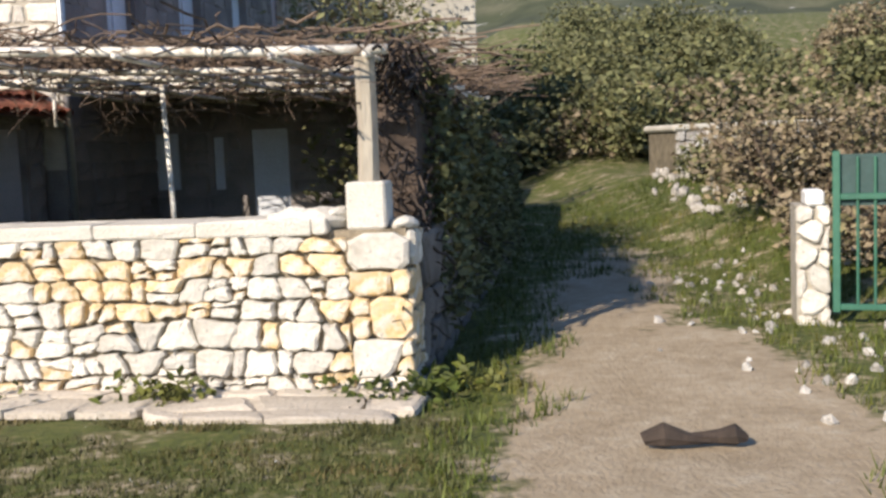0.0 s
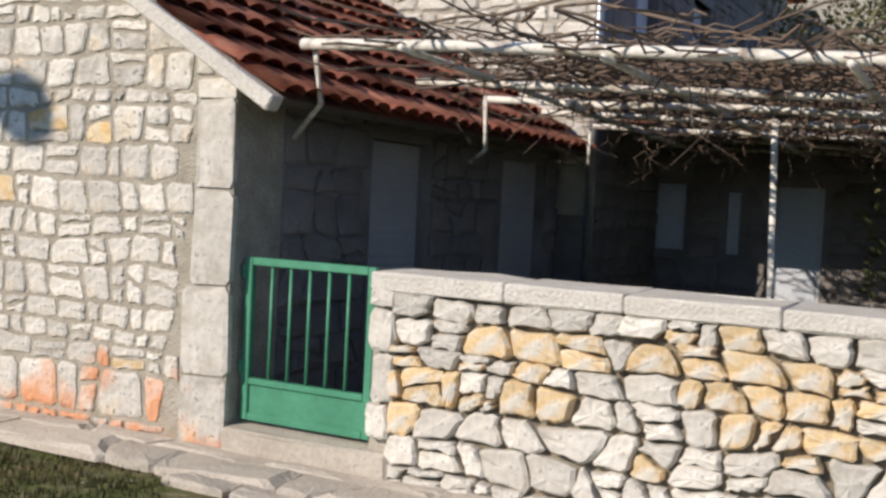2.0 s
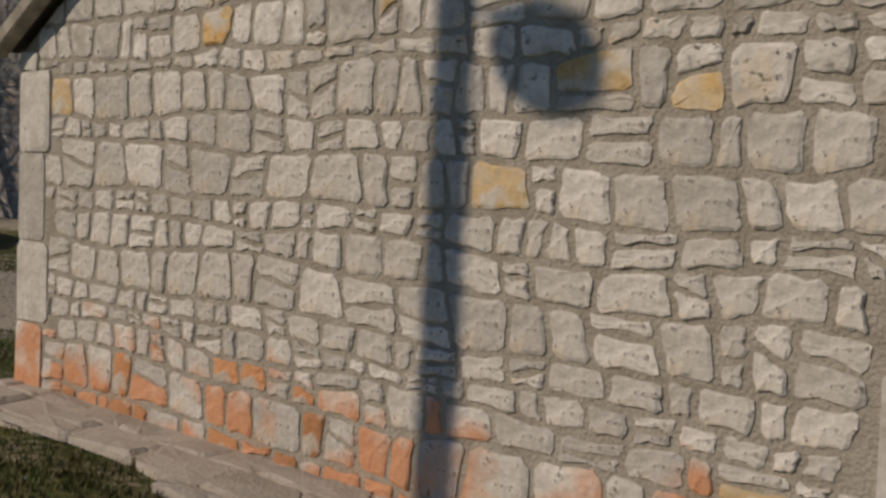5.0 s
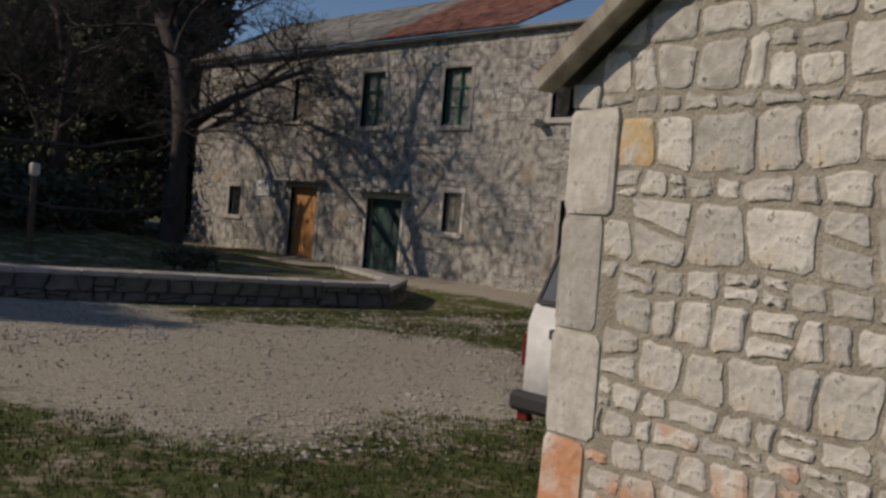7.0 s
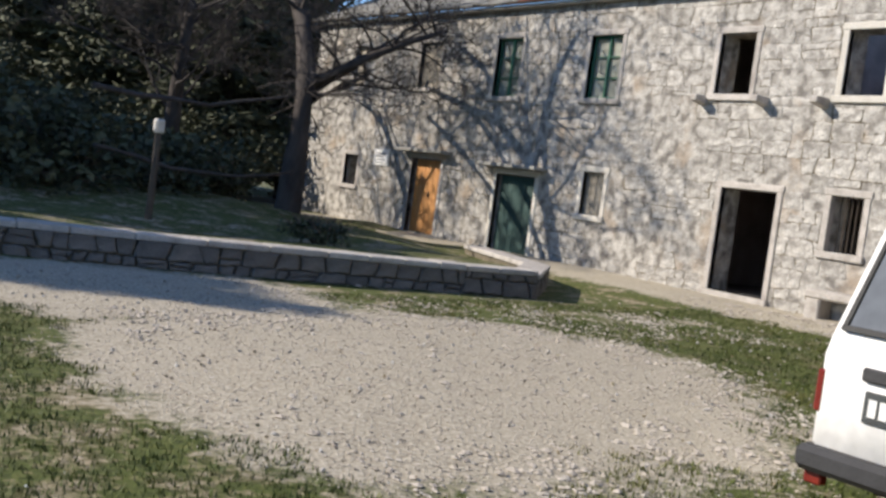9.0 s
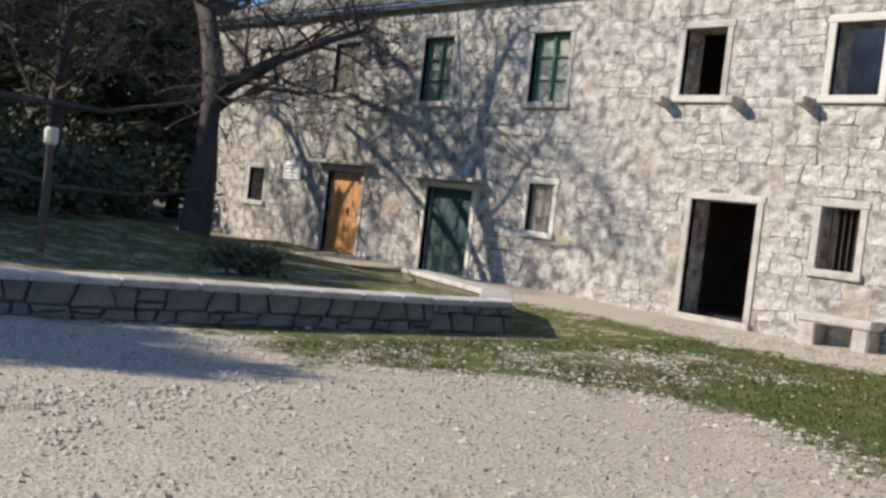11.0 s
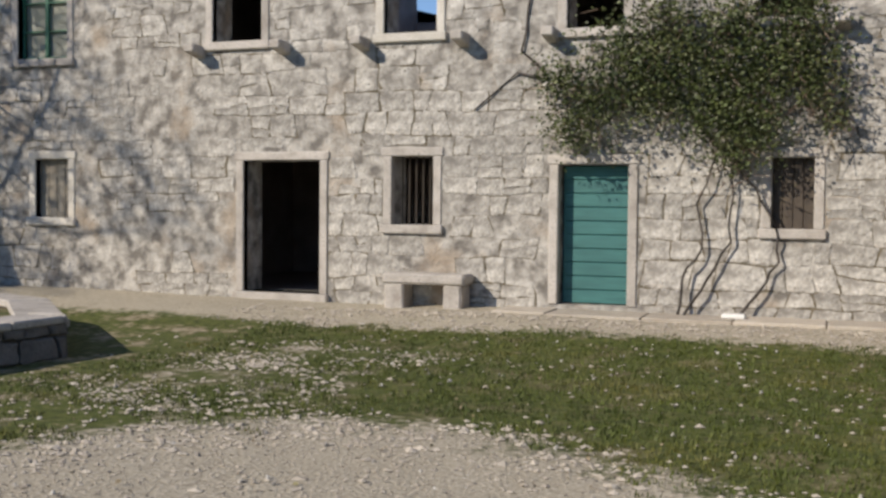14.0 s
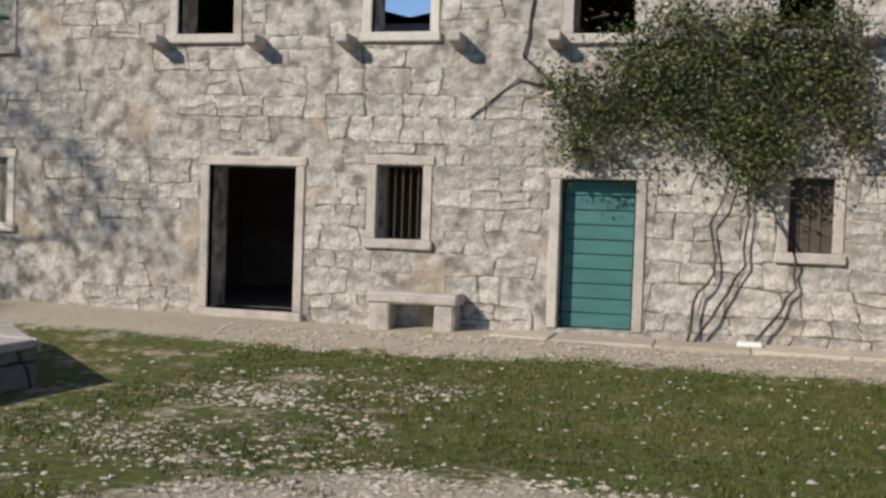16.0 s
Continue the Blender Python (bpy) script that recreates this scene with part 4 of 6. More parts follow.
def far_houses():
    h = thing("plastered_house", pose(-4.9, 24.5, 0, 0, 0, -6), "white plastered house end with a red tile roof", "house", kind="structure")
    part("wall", boxed(-1.0, 2.2, 0, 5, -0.5, 6.9), M_PLASTERW, h)
    part("side_wall", boxed(2.2, 2.24, -0.02, 5, -0.5, 6.4), M_FPLASTER, h)
    roof = bmesh.new()
    for pts in (((-1.4, -0.5, 6.8), (2.6, -0.5, 6.8), (0.4, 2.6, 8.2), (-1.4, 2.6, 8.2)), ((-1.4, 2.6, 8.2), (0.4, 2.6, 8.2), (2.6, 5.6, 6.8), (-1.4, 5.6, 6.8)), ((2.6, -0.5, 6.8), (2.6, 5.6, 6.8), (0.4, 2.6, 8.2))):
        roof.faces.new([roof.verts.new(p) for p in pts])
    bmesh.ops.solidify(roof, geom=roof.faces[:], thickness=0.15)
    part("roof", roof, M_TILE, h)
    part("gutter", boxed(-1.4, 2.6, -0.6, -0.5, 6.7, 6.8, 0.02), M_WHITE, h)
    g = thing("concrete_building", pose(-2.6, 30, 0, 0, 0, -2), "unfinished grey concrete building with an empty window", "building", kind="structure")
    part("front_wall", pierced(0.0, 4.7, -0.5, 7.6, 0.3, [(2.6, 3.6, 6.2, 6.95)]), M_CONCRETE, g)
    part("side_wall", boxed(4.4, 4.7, 0.3, 5, -0.5, 7.6), M_CONCRETE, g)
    part("side_wall", boxed(0.0, 0.3, 0.3, 5, -0.5, 7.6), M_CONCRETE, g)
    part("back_wall", boxed(0.3, 4.4, 4.7, 5, -0.5, 7.6), M_INSIDE, g)
    part("roof", boxed(-0.1, 4.8, -0.1, 5.1, 7.6, 7.75, 0.02), M_CONCRETE, g)
    part("ledge", boxed(2.0, 4.7, -0.12, 0.0, 4.95, 5.1, 0.02), M_CONCRETE, g)


far_houses()

# ---- the long house ----
FRONT_OPEN = [  # x0, x1, z0, z1 of the openings
    (-38.45, -37.7, 1.05, 1.95), (-34.75, -33.35, 0.0, 2.05), (-30.9, -29.4, -0.1, 1.88), (-27.75, -27.08, 1.17, 2.14),
    (-38.6, -37.9, 4.0, 5.25), (-35.0, -34.0, 4.0, 5.25), (-31.55, -30.55, 3.8, 5.26), (-28.1, -27.1, 3.8, 5.22),
    (-23.76, -22.45, 0.08, 2.1), (-21.28, -20.63, 1.15, 2.15), (-18.77, -17.8, 0.08, 2.02), (-15.94, -15.42, 1.18, 2.1),
    (-24.32, -23.46, 3.93, 5.13), (-21.42, -20.6, 3.93, 5.1), (-18.68, -17.9, 3.88, 5.1), (-16.16, -15.47, 3.9, 5.1),
]
LX0, LX1, LEAVE = -41.0, -7.0, 5.95


def long_house():
    rnd = random.Random(41)
    h = thing("long_house", FACADE, "long two-storey weathered stone house, partly roofless", "house", kind="structure")
    front = part("front_wall", pierced(LX0, LX1, -0.6, LEAVE, 0.55, FRONT_OPEN), M_FPLASTER, h)
    holes = [(a - 0.15, b + 0.15, c - 0.14, d + 0.15) for a, b, c, d in FRONT_OPEN]
    polys = coursed(LX0, LX1, -0.3, LEAVE, 0.37, 0.27, rnd, 0.16, (), holes, 0.014, 0.07, 0.22, 0.45)
    keep = []
    for p in polys:
        cx, cz = p[0]
        bare = noise.noise((cx * 0.5, cz * 0.7, 2.0)) + 0.35 * smooth(-29, -23, cx) + 0.3 * smooth(4.6, 5.6, cz)
        if bare + rnd.uniform(-0.3, 0.3) > 0.14:
            keep.append(p)
    joints = bmesh.new()
    for p in keep:
        cx, cz = p[0]
        if noise.noise((cx * 0.55, cz * 0.9, 11.0)) + 0.3 * smooth(2.2, 0.4, cz) + rnd.uniform(-0.3, 0.3) < 0.02:
            continue
        mx, mz = sum(q[0] for q in p) / len(p), sum(q[1] for q in p) / len(p)
        grow = [rnd.uniform(1.02, 1.15) for _ in p]
        joints.faces.new([joints.verts.new((mx + g * (q[0] - mx), -0.003 - 0.0006 * rnd.random(), mz + g * (q[1] - mz))) for g, q in zip(grow, p)])
    tagged(part("open_joints", joints, M_DARKGAP, front), kind="stuff")
    lay_stones(keep, front, 0.012, rnd, lambda x, z: M_FACADE, 300, where=lambda x, z: -27 < x < -13, rounded=0.12, dome=0.4, tilt=0.012, rough=0.012)
    for i, (a, b, c, d) in enumerate(FRONT_OPEN):
        door = c < 0.3
        if i in (4, 5):
            surround(front, a, b, c, d, 0.1, 0.015)
        else:
            surround(front, a, b, c, d, 0.13, 0.022 if not door else 0.028, sill=not door, mat=M_COPING if i in (2, 3, 13) else M_TRIM)
        if door and i == 8:
            part("threshold", boxed(a - 0.16, b + 0.16, -0.1, 0.5, -0.15, 0.08, 0.02), M_TRIM, front)
    # slabs over the two left doors and plain shutters in the far windows
    for a, b, z in ((-35.2, -32.9, 2.2), (-31.3, -29.0, 2.03)):
        part("canopy_slab", boxed(a, b, -0.4, 0.05, z, z + 0.09, 0.02), M_SLATE, front, "thin projecting stone slab")
    for i in (4, 5):
        a, b, c, d = FRONT_OPEN[i]
        part("shutter", boxed(a, b, 0.1, 0.15, c, d, 0.005), M_WOOD, front, "grey weathered closed shutter")
    # rooms
    for a, b, lo, hi, roofed in ((LX0, -26.0, -0.2, 5.9, True), (-26.0, -23.3, 2.9, 5.6, True), (-19.6, LX1, 2.9, 5.6, True)):
        if roofed:
            part("ceiling", boxed(a, b, 0.55, 6.0, hi, hi + 0.1), M_INSIDE, h)
    part("upper_floor", boxed(LX0 + 0.1, LX1 - 0.1, 0.55, 5.6, 2.75, 2.95), M_INSIDE, h)
    part("lower_floor", boxed(LX0 + 0.1, LX1 - 0.1, 0.55, 5.6, -0.5, 0.02), M_INSIDE, h)
    for a, b, top in ((LX0, -23.3, 5.55), (-23.3, -19.55, 5.1), (-19.55, LX1, 5.55)):
        part("back_wall", boxed(a, b, 5.6, 6.0, -0.5, top), M_INSIDE, h)
    # The wall at -23.45 is coloured darker to read as shade.
    for x in (LX0, -26.2, -23.45, -19.7, LX1 - 0.3):
        part("cross_wall", boxed(x, x + 0.3, 0.55, 5.6, 2.95 if x == -23.45 else -0.5, 6.7 if x == -23.45 else 5.55), M_SHADEWALL if x == -23.45 else M_INSIDE, h)
    ruin = bmesh.new()
    ruin.faces.new([ruin.verts.new(p) for p in ((-23.14, 5.6, 5.08), (-19.6, 5.6, 5.08), (-20.6, 5.6, 5.3), (-21.3, 5.6, 5.24), (-22.1, 5.6, 5.3), (-22.6, 5.6, 5.2), (-23.14, 5.6, 5.34))])
    bmesh.ops.solidify(ruin, geom=ruin.faces[:], thickness=0.3)
    part("broken_gable", ruin, M_SLATE, h)
    # eave course and roofs
    part("eave_course", boxed(LX0 - 0.1, LX1, -0.22, 0.3, LEAVE, LEAVE + 0.08, 0.015), M_SLATE, h)
    for x0, x1, mat, nm in ((LX0 - 0.2, -31.0, M_SLATE, "slab_roof"), (-31.0, -25.4, M_OLDTILE, "tile_roof")):
        roof = part(nm, bmesh.new(), mat, h, "grey stone slab roof" if mat is M_SLATE else "faded red clay tile roof")
        v, f = [], []
        rise = math.atan(0.52)
        base = pose(0, -0.3, LEAVE + 0.1, math.degrees(rise), 0, 0)
        for j in range(13):
            x = x0
            while x < x1:
                w = rnd.uniform(0.3, 0.6) if mat is M_SLATE else 0.24
                q = boxed(0.004, w - 0.004, 0, 0.42, 0, 0.035)
                at = base @ Matrix.Translation((x, j * 0.3, 0.02 + rnd.uniform(0, 0.015))) @ pose(0, 0, 0, -4 + rnd.uniform(-1, 1), rnd.uniform(-2, 2), rnd.uniform(-2, 2))
                b = len(v)
                q.verts.index_update()
                v += [at @ s.co for s in q.verts]
                f += [tuple(b + s.index for s in fc.verts) for fc in q.faces]
                q.free()
                x += w
        me = bpy.data.meshes.new("roof_courses")
        me.from_pydata(v, [], f)
        me.materials.append(mat)
        ob = new("roof_courses", me)
        ob.parent = roof
        tagged(ob, kind="stuff")
        part("deck", boxed(x0, x1, 0, 4.2, -0.03, 0.012), M_DARKWOOD, roof, at=base)
    # corbels
    for x in (-24.54, -23.05, -21.73, -20.18, -18.88, -17.4, -16.6, -15.12, -13.6):
        c = boxed(x - 0.09, x + 0.09, -0.36, 0.1, 3.68, 3.88, 0.02)
        for v in c.verts:
            if v.co.y < -0.2 and v.co.z < 3.75:
                v.co.z += 0.07
        part("corbel", c, M_TRIM, front, "projecting stone corbel")


long_house()


def plank_door(name, i, mat, label, planks, flat=False, depth=0.22):
    a, b, c, d = FRONT_OPEN[i]
    door = tagged(thing(name, FACADE, label, "door"), kind="structure")
    if flat:
        leaf = part("leaf", boxed(a + 0.03, b - 0.03, depth, depth + 0.05, c + 0.02, d - 0.02, 0.006), mat, door)
        n = 6
        for k in range(n):
            x = a + 0.05 + k * (b - a - 0.1) / n
            part("board", boxed(x + 0.004, x + (b - a - 0.1) / n - 0.004, depth - 0.012, depth, c + 0.04, d - 0.04, 0.004), mat, leaf)
    else:
        leaf = part("leaf", boxed(a + 0.02, b - 0.02, depth + 0.01, depth + 0.05, c + 0.01, d - 0.01), mat, door)
        hgt = (d - c - 0.02) / planks
        for k in range(planks):
            z = c + 0.01 + k * hgt
            bm = boxed(a + 0.03, b - 0.03, depth - 0.02, depth + 0.015, z + 0.006, z + hgt - 0.006, 0.007)
            part("board", bm, mat, leaf)
    return door


teal = plank_door("door_1", 10, M_TEAL, "closed teal plank door in a stone frame", 10)
orange = plank_door("door_2", 1, M_ORANGE, "closed varnished orange wooden door in a stone frame", 6, True, 0.15)
part("handle", tube(bmesh.new(), [(-33.95, 0.135, 1.0), (-33.95, 0.1, 1.08), (-33.95, 0.135, 1.16)], [0.018, 0.018, 0.018], 6), M_BLACK, orange, "dark iron pull handle")
green = plank_door("door_3", 2, M_DGREEN, "closed dark green double door under a stone slab", 5, True, 0.15)


def casement(name, i, mat, label, bars=True):
    a, b, c, d = FRONT_OPEN[i]
    w = tagged(thing(name, FACADE, label, "window"), kind="structure")
    for x0, x1, z0, z1 in ((a, a + 0.045, c, d), (b - 0.045, b, c, d), (a + 0.045, b - 0.045, d - 0.045, d), (a + 0.045, b - 0.045, c, c + 0.045), ((a + b) / 2 - 0.035, (a + b) / 2 + 0.035, c + 0.045, d - 0.045)):
        part("frame", boxed(x0, x1, 0.1, 0.145, z0, z1, 0.006), mat, w)
    for k in (1, 2):
        z = c + k * (d - c) / 3
        for x0, x1 in ((a + 0.045, (a + b) / 2 - 0.04), ((a + b) / 2 + 0.04, b - 0.045)):
            part("glazing_bar", boxed(x0, x1, 0.105, 0.14, z - 0.014, z + 0.014, 0.003), mat, w)
    for x0, x1 in ((a + 0.05, (a + b) / 2 - 0.03), ((a + b) / 2 + 0.03, b - 0.05)):
        pane = part("pane", boxed(x0, x1, 0.12, 0.124, c + 0.05, d - 0.05), M_GLASS, w)
        pane.visible_shadow = False
    part("curtain", boxed(a + 0.05, b - 0.05, 0.17, 0.18, c + 0.04, d - 0.04), M_COPING, w, "pale cloth curtain behind the panes")


casement("window_1", 6, M_WINGREEN, "green six-pane casement window with pale curtain")
casement("window_2", 7, M_WINGREEN, "green six-pane casement window with pale curtain")


def barred(name, i, label, boarded=False, mat=M_DARKWOOD):
    a, b, c, d = FRONT_OPEN[i]
    w = tagged(thing(name, FACADE, label, "window"), kind="structure")
    if boarded:
        n = 4
        for k in range(n):
            x = a + k * (b - a) / n
            part("board", boxed(x + 0.004, x + (b - a) / n - 0.004, 0.12, 0.15, c, d, 0.004), mat, w)
    else:
        for k in range(5):
            x = a + (k + 1) * (b - a) / 6
            part("bar", tube(bmesh.new(), [(x, 0.16, c), (x, 0.16, d)], [0.011, 0.011], 6), M_DARKWOOD, w)


barred("window_3", 9, "small dark window with iron bars in a stone frame")
barred("window_4", 11, "small window closed with dark boards", True)
barred("window_5", 3, "small window closed with pale boards in a stone frame", True, M_WOOD)
barred("window_6", 0, "tiny dark window with iron bars")

plaque = tagged(part("wall_plaque", boxed(-36.75, -35.95, -0.05, -0.005, 1.72, 2.2, 0.008), M_WHITE, at=FACADE), "white blank plaque fixed to the wall", "plaque")
for k in range(4):
    part("text_line", boxed(-36.62, -36.62 + 0.5 - 0.1 * (k % 2), -0.054, -0.049, 2.06 - 0.09 * k, 2.085 - 0.09 * k), M_PLATE, plaque)


def bench():
    b = thing("stone_bench", FACADE, "rough stone slab bench on two blocks by the wall", "bench")
    rnd = random.Random(2)
    for nm, dims in (("slab", (-21.22, -19.98, -0.48, -0.03, 0.32, 0.47)), ("leg", (-21.2, -20.9, -0.46, -0.05, -0.12, 0.32)), ("leg", (-20.3, -20.03, -0.46, -0.05, -0.12, 0.32))):
        bm = boxed(*dims, bevel=0.03)
        bmesh.ops.subdivide_edges(bm, edges=bm.edges, cuts=2)
        for v in bm.verts:
            v.co += 0.012 * noise.noise_vector(v.co * 5)
        part(nm, bm, M_TRIM, b)


bench()


def door_terrace():
    rnd = random.Random(14)
    st = tagged(part("stone_step", boxed(-19.5, -8, -0.75, -0.02, -0.3, -0.02), M_MORTAR, at=FACADE), "low stone step along the house front", "step", kind="structure")
    x = -19.5
    while x < -8.2:
        w = rnd.uniform(0.7, 1.3)
        bm = boxed(x + 0.006, min(x + w, -8) - 0.006, -0.8 + rnd.uniform(-0.05, 0.05), -0.03, -0.05, 0.03 + rnd.uniform(-0.01, 0.01), 0.015)
        part("slab", bm, M_PAVE, st)
        x += w
    bowl = boxed(-16.5, -16.2, -0.5, -0.3, 0.025, 0.09, 0.02)
    tagged(part("stone_trough", bowl, M_WHITE, at=FACADE), "small pale stone block on the step", "block")


door_terrace()


def wall_vine():
    rnd = random.Random(17)
    v = thing("climbing_vine", FACADE, "leafy evergreen climber with bare twisted stems", "climber")
    stems = [[(-17.1, -0.35, 0.0), (-17.05, -0.3, 0.5), (-16.8, -0.25, 0.9), (-16.85, -0.25, 1.5), (-16.6, -0.3, 2.3)],
             [(-17.05, -0.33, 0.0), (-16.7, -0.28, 0.5), (-16.45, -0.25, 1.0), (-16.4, -0.25, 1.6), (-16.5, -0.3, 2.4)],
             [(-16.35, -0.35, 0.0), (-16.05, -0.25, 0.35), (-15.85, -0.2, 0.75), (-15.85, -0.2, 1.2), (-16.15, -0.25, 1.7), (-16.5, -0.3, 2.2)],
             [(-16.6, -0.3, 2.2), (-17.2, -0.1, 2.9), (-18.6, -0.08, 3.1), (-19.4, -0.08, 3.3), (-20.0, -0.06, 2.8)],
             [(-18.9, -0.06, 3.2), (-19.3, -0.06, 3.6), (-19.2, -0.06, 4.4), (-19.0, -0.06, 4.9)]]
    for s in stems:
        pts = []
        for a, b in zip(s, s[1:]):
            for k in range(3):
                pts.append(Vector((1, 0.5, 1)) * Vector(a).lerp(Vector(b), k / 3) + Vector((rnd.uniform(-0.03, 0.03), rnd.uniform(-0.02, 0.02), 0)))
        pts.append(Vector((1, 0.5, 1)) * Vector(s[-1]))
        part("stem", tube(bmesh.new(), pts, [0.022 - 0.012 * k / len(pts) for k in range(len(pts))], 6), M_BARK, v, smooth=True)
    spots = []
    clumps = [(-16.2, 2.5, 0.55), (-16.6, 2.7, 0.6), (-17.4, 3.0, 0.6), (-18.2, 2.9, 0.6), (-18.5, 2.5, 0.4), (-17.8, 3.5, 0.6), (-17.0, 3.5, 0.65), (-16.2, 3.3, 0.65), (-15.6, 3.4, 0.55), (-15.4, 3.0, 0.4), (-17.3, 4.0, 0.4), (-16.4, 3.9, 0.45), (-15.6, 3.9, 0.4), (-16.4, 2.15, 0.3), (-18.75, 3.15, 0.35), (-15.2, 2.6, 0.25)]
    for cx, cz, r in clumps:
        for _ in range(int(4600 * r * r)):
            a, b, c = rnd.gauss(0, 0.5), rnd.gauss(0, 0.5), rnd.gauss(0, 0.45)
            spots.append((cx + a * r, -0.34 + min(0.3, b * 0.6 * r), cz + c * r))
    ob = new("foliage", leaves_mesh("foliage", spots, M_LEAF, 0.036, rnd))
    ob.parent = v
    tagged(ob, kind="stuff")
    twigs = []
    for _ in range(260):
        cx, cz, r = rnd.choice(clumps)
        x, y, z = cx + rnd.gauss(0, 0.5) * r, -0.3, cz + rnd.gauss(0, 0.5) * r
        twigs.append(([(x, y, z), (x + rnd.uniform(-0.3, 0.3), y - rnd.uniform(0, 0.3), z + rnd.uniform(-0.35, 0.2))], [0.008, 0.003]))
    ob = new("twig_mass", tubes_mesh("twig_mass", twigs, M_TWIG))
    ob.parent = v
    tagged(ob, kind="stuff")


wall_vine()


# ---- raised bed with its retaining wall ----
BED = [(-25.2, 3.0), (-23.75, 9.5), (-22.75, 15.2), (-22.7, 16.6), (-24.5, 18.4), (-28.0, 19.6)]


def raised_bed():
    rnd = random.Random(51)
    w = thing("retaining_wall", Matrix(), "low dark stone retaining wall, darkened further for shade, with flat coping", "wall", kind="structure")
    for (ax, ay), (bx, by) in zip(BED, BED[1:]):
        ln, ang = math.hypot(bx - ax, by - ay), math.degrees(math.atan2(by - ay, bx - ax))
        top = 0.21 if ay < 16 else 0.16
        at = pose(ax, ay, 0, 0, 0, ang)
        side = part("core", boxed(0, ln, 0.03, 0.4, -0.6, top - 0.04), M_DARKGAP, w, at=at)
        # The bed wall's shade is mixed into the dark colour of its stones.
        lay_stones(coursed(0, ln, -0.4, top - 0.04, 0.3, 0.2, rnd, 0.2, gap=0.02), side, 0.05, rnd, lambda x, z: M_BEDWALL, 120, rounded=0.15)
        x = 0.0
        while x < ln:
            s = min(rnd.uniform(0.5, 1.0), ln - x)
            part("coping_slab", boxed(x + 0.004, x + s - 0.004, -0.06, 0.45, top - 0.04, top + 0.05 + rnd.uniform(-0.01, 0.01), 0.015), M_TRIM, side)
            x += s
    # the bed itself, falling towards the house
    verts, faces = [], []
    nx, ny = 50, 50
    for j in range(ny):
        for i in range(nx):
            y = 3.0 + 18.8 * j / (ny - 1)
            edge = np.interp(y, [p[1] for p in BED], [p[0] for p in BED]) - 0.2
            x = edge - 26 * (i / (nx - 1)) ** 1.6
            z = 0.19 - 0.22 * smooth(15.5, 21, y) + 0.14 * noise.noise((x * 0.4, y * 0.4, 0)) * smooth(0, 1.5, edge - x) + 0.25 * smooth(-27, -34, x) * (1 - smooth(15, 20, y))
            verts.append((x, y, z))
    for j in range(ny - 1):
        for i in range(nx - 1):
            faces.append((j * nx + i + 1, j * nx + i, (j + 1) * nx + i, (j + 1) * nx + i + 1))
    me = bpy.data.meshes.new("raised_lawn")
    me.from_pydata(verts, [], faces)
    me.materials.append(M_GROUND)
    me.shade_smooth()
    for key in ("gravel", "dirt"):
        a = me.attributes.new(key, "FLOAT", "POINT")
        a.data.foreach_set("value", [0.42 if key == "dirt" else 0.1 for _ in verts])
    tagged(new("raised_lawn", me), "raised bed of thin grass and earth", "lawn", kind="structure")


raised_bed()


# ---- trees ----
def branch(lines, start, direction, length, radius, depth, rnd, droop=0.0):
    pts, radii, d, p = [Vector(start)], [radius], Vector(direction).normalized(), Vector(start)
    steps = 5
    for k in range(steps):
        d = (d + Vector((rnd.uniform(-0.3, 0.3), rnd.uniform(-0.3, 0.3), rnd.uniform(-0.2, 0.28) - droop))).normalized()
        p = p + d * length / steps
        pts.append(p.copy())
        radii.append(radius * (1 - 0.6 * (k + 1) / steps))
    lines.append((pts, radii))
    if depth == 0:
        return
    for _ in range(rnd.randint(3, 5) if depth > 1 else 6):
        k = rnd.randint(2, steps)
        side = Vector((rnd.uniform(-1, 1), rnd.uniform(-1, 1), rnd.uniform(-0.35, 0.8))).normalized()
        branch(lines, pts[k], (d * 0.6 + side).normalized(), length * rnd.uniform(0.45, 0.7), max(0.008, radii[k] * rnd.uniform(0.45, 0.7)), depth - 1, rnd, droop)


def bare_tree(x, y, z, height, spread, seed, limbs, trunk, boughs):
    rnd = random.Random(seed)
    t = thing("bare_tree", pose(x, y, z), "large leafless tree with grey twisted branches", "tree")
    part("trunk", tube(bmesh.new(), trunk, [0.36 - 0.24 * k / (len(trunk) - 1) for k in range(len(trunk))], 9), M_BARK, t, smooth=True)
    lines = []
    for pts in boughs:
        part("bough", tube(bmesh.new(), pts, [0.15 - 0.1 * k / (len(pts) - 1) for k in range(len(pts))], 7), M_BARK, t, smooth=True)
        for p, q in zip(pts, pts[1:]):
            for _ in range(3):
                branch(lines, Vector(p).lerp(Vector(q), rnd.random()), (rnd.uniform(-1, 1), rnd.uniform(-1, 1), rnd.uniform(-0.4, 0.8)), height * rnd.uniform(0.13, 0.22), 0.036, 3, rnd, 0.05)
    for k in range(limbs):
        a = math.tau * k / limbs + rnd.uniform(-0.4, 0.4)
        i = len(trunk) - 3 + k % 2
        s = Vector(trunk[i]).lerp(Vector(trunk[i + 1]), rnd.random())
        branch(lines, s, (math.cos(a) * spread, math.sin(a) * spread, rnd.uniform(0.1, 0.8)), height * rnd.uniform(0.28, 0.4), 0.055, 4, rnd)
    ob = new("crown", tubes_mesh("crown", lines, M_BARK, 5))
    ob.parent = t
    tagged(ob, kind="stuff")


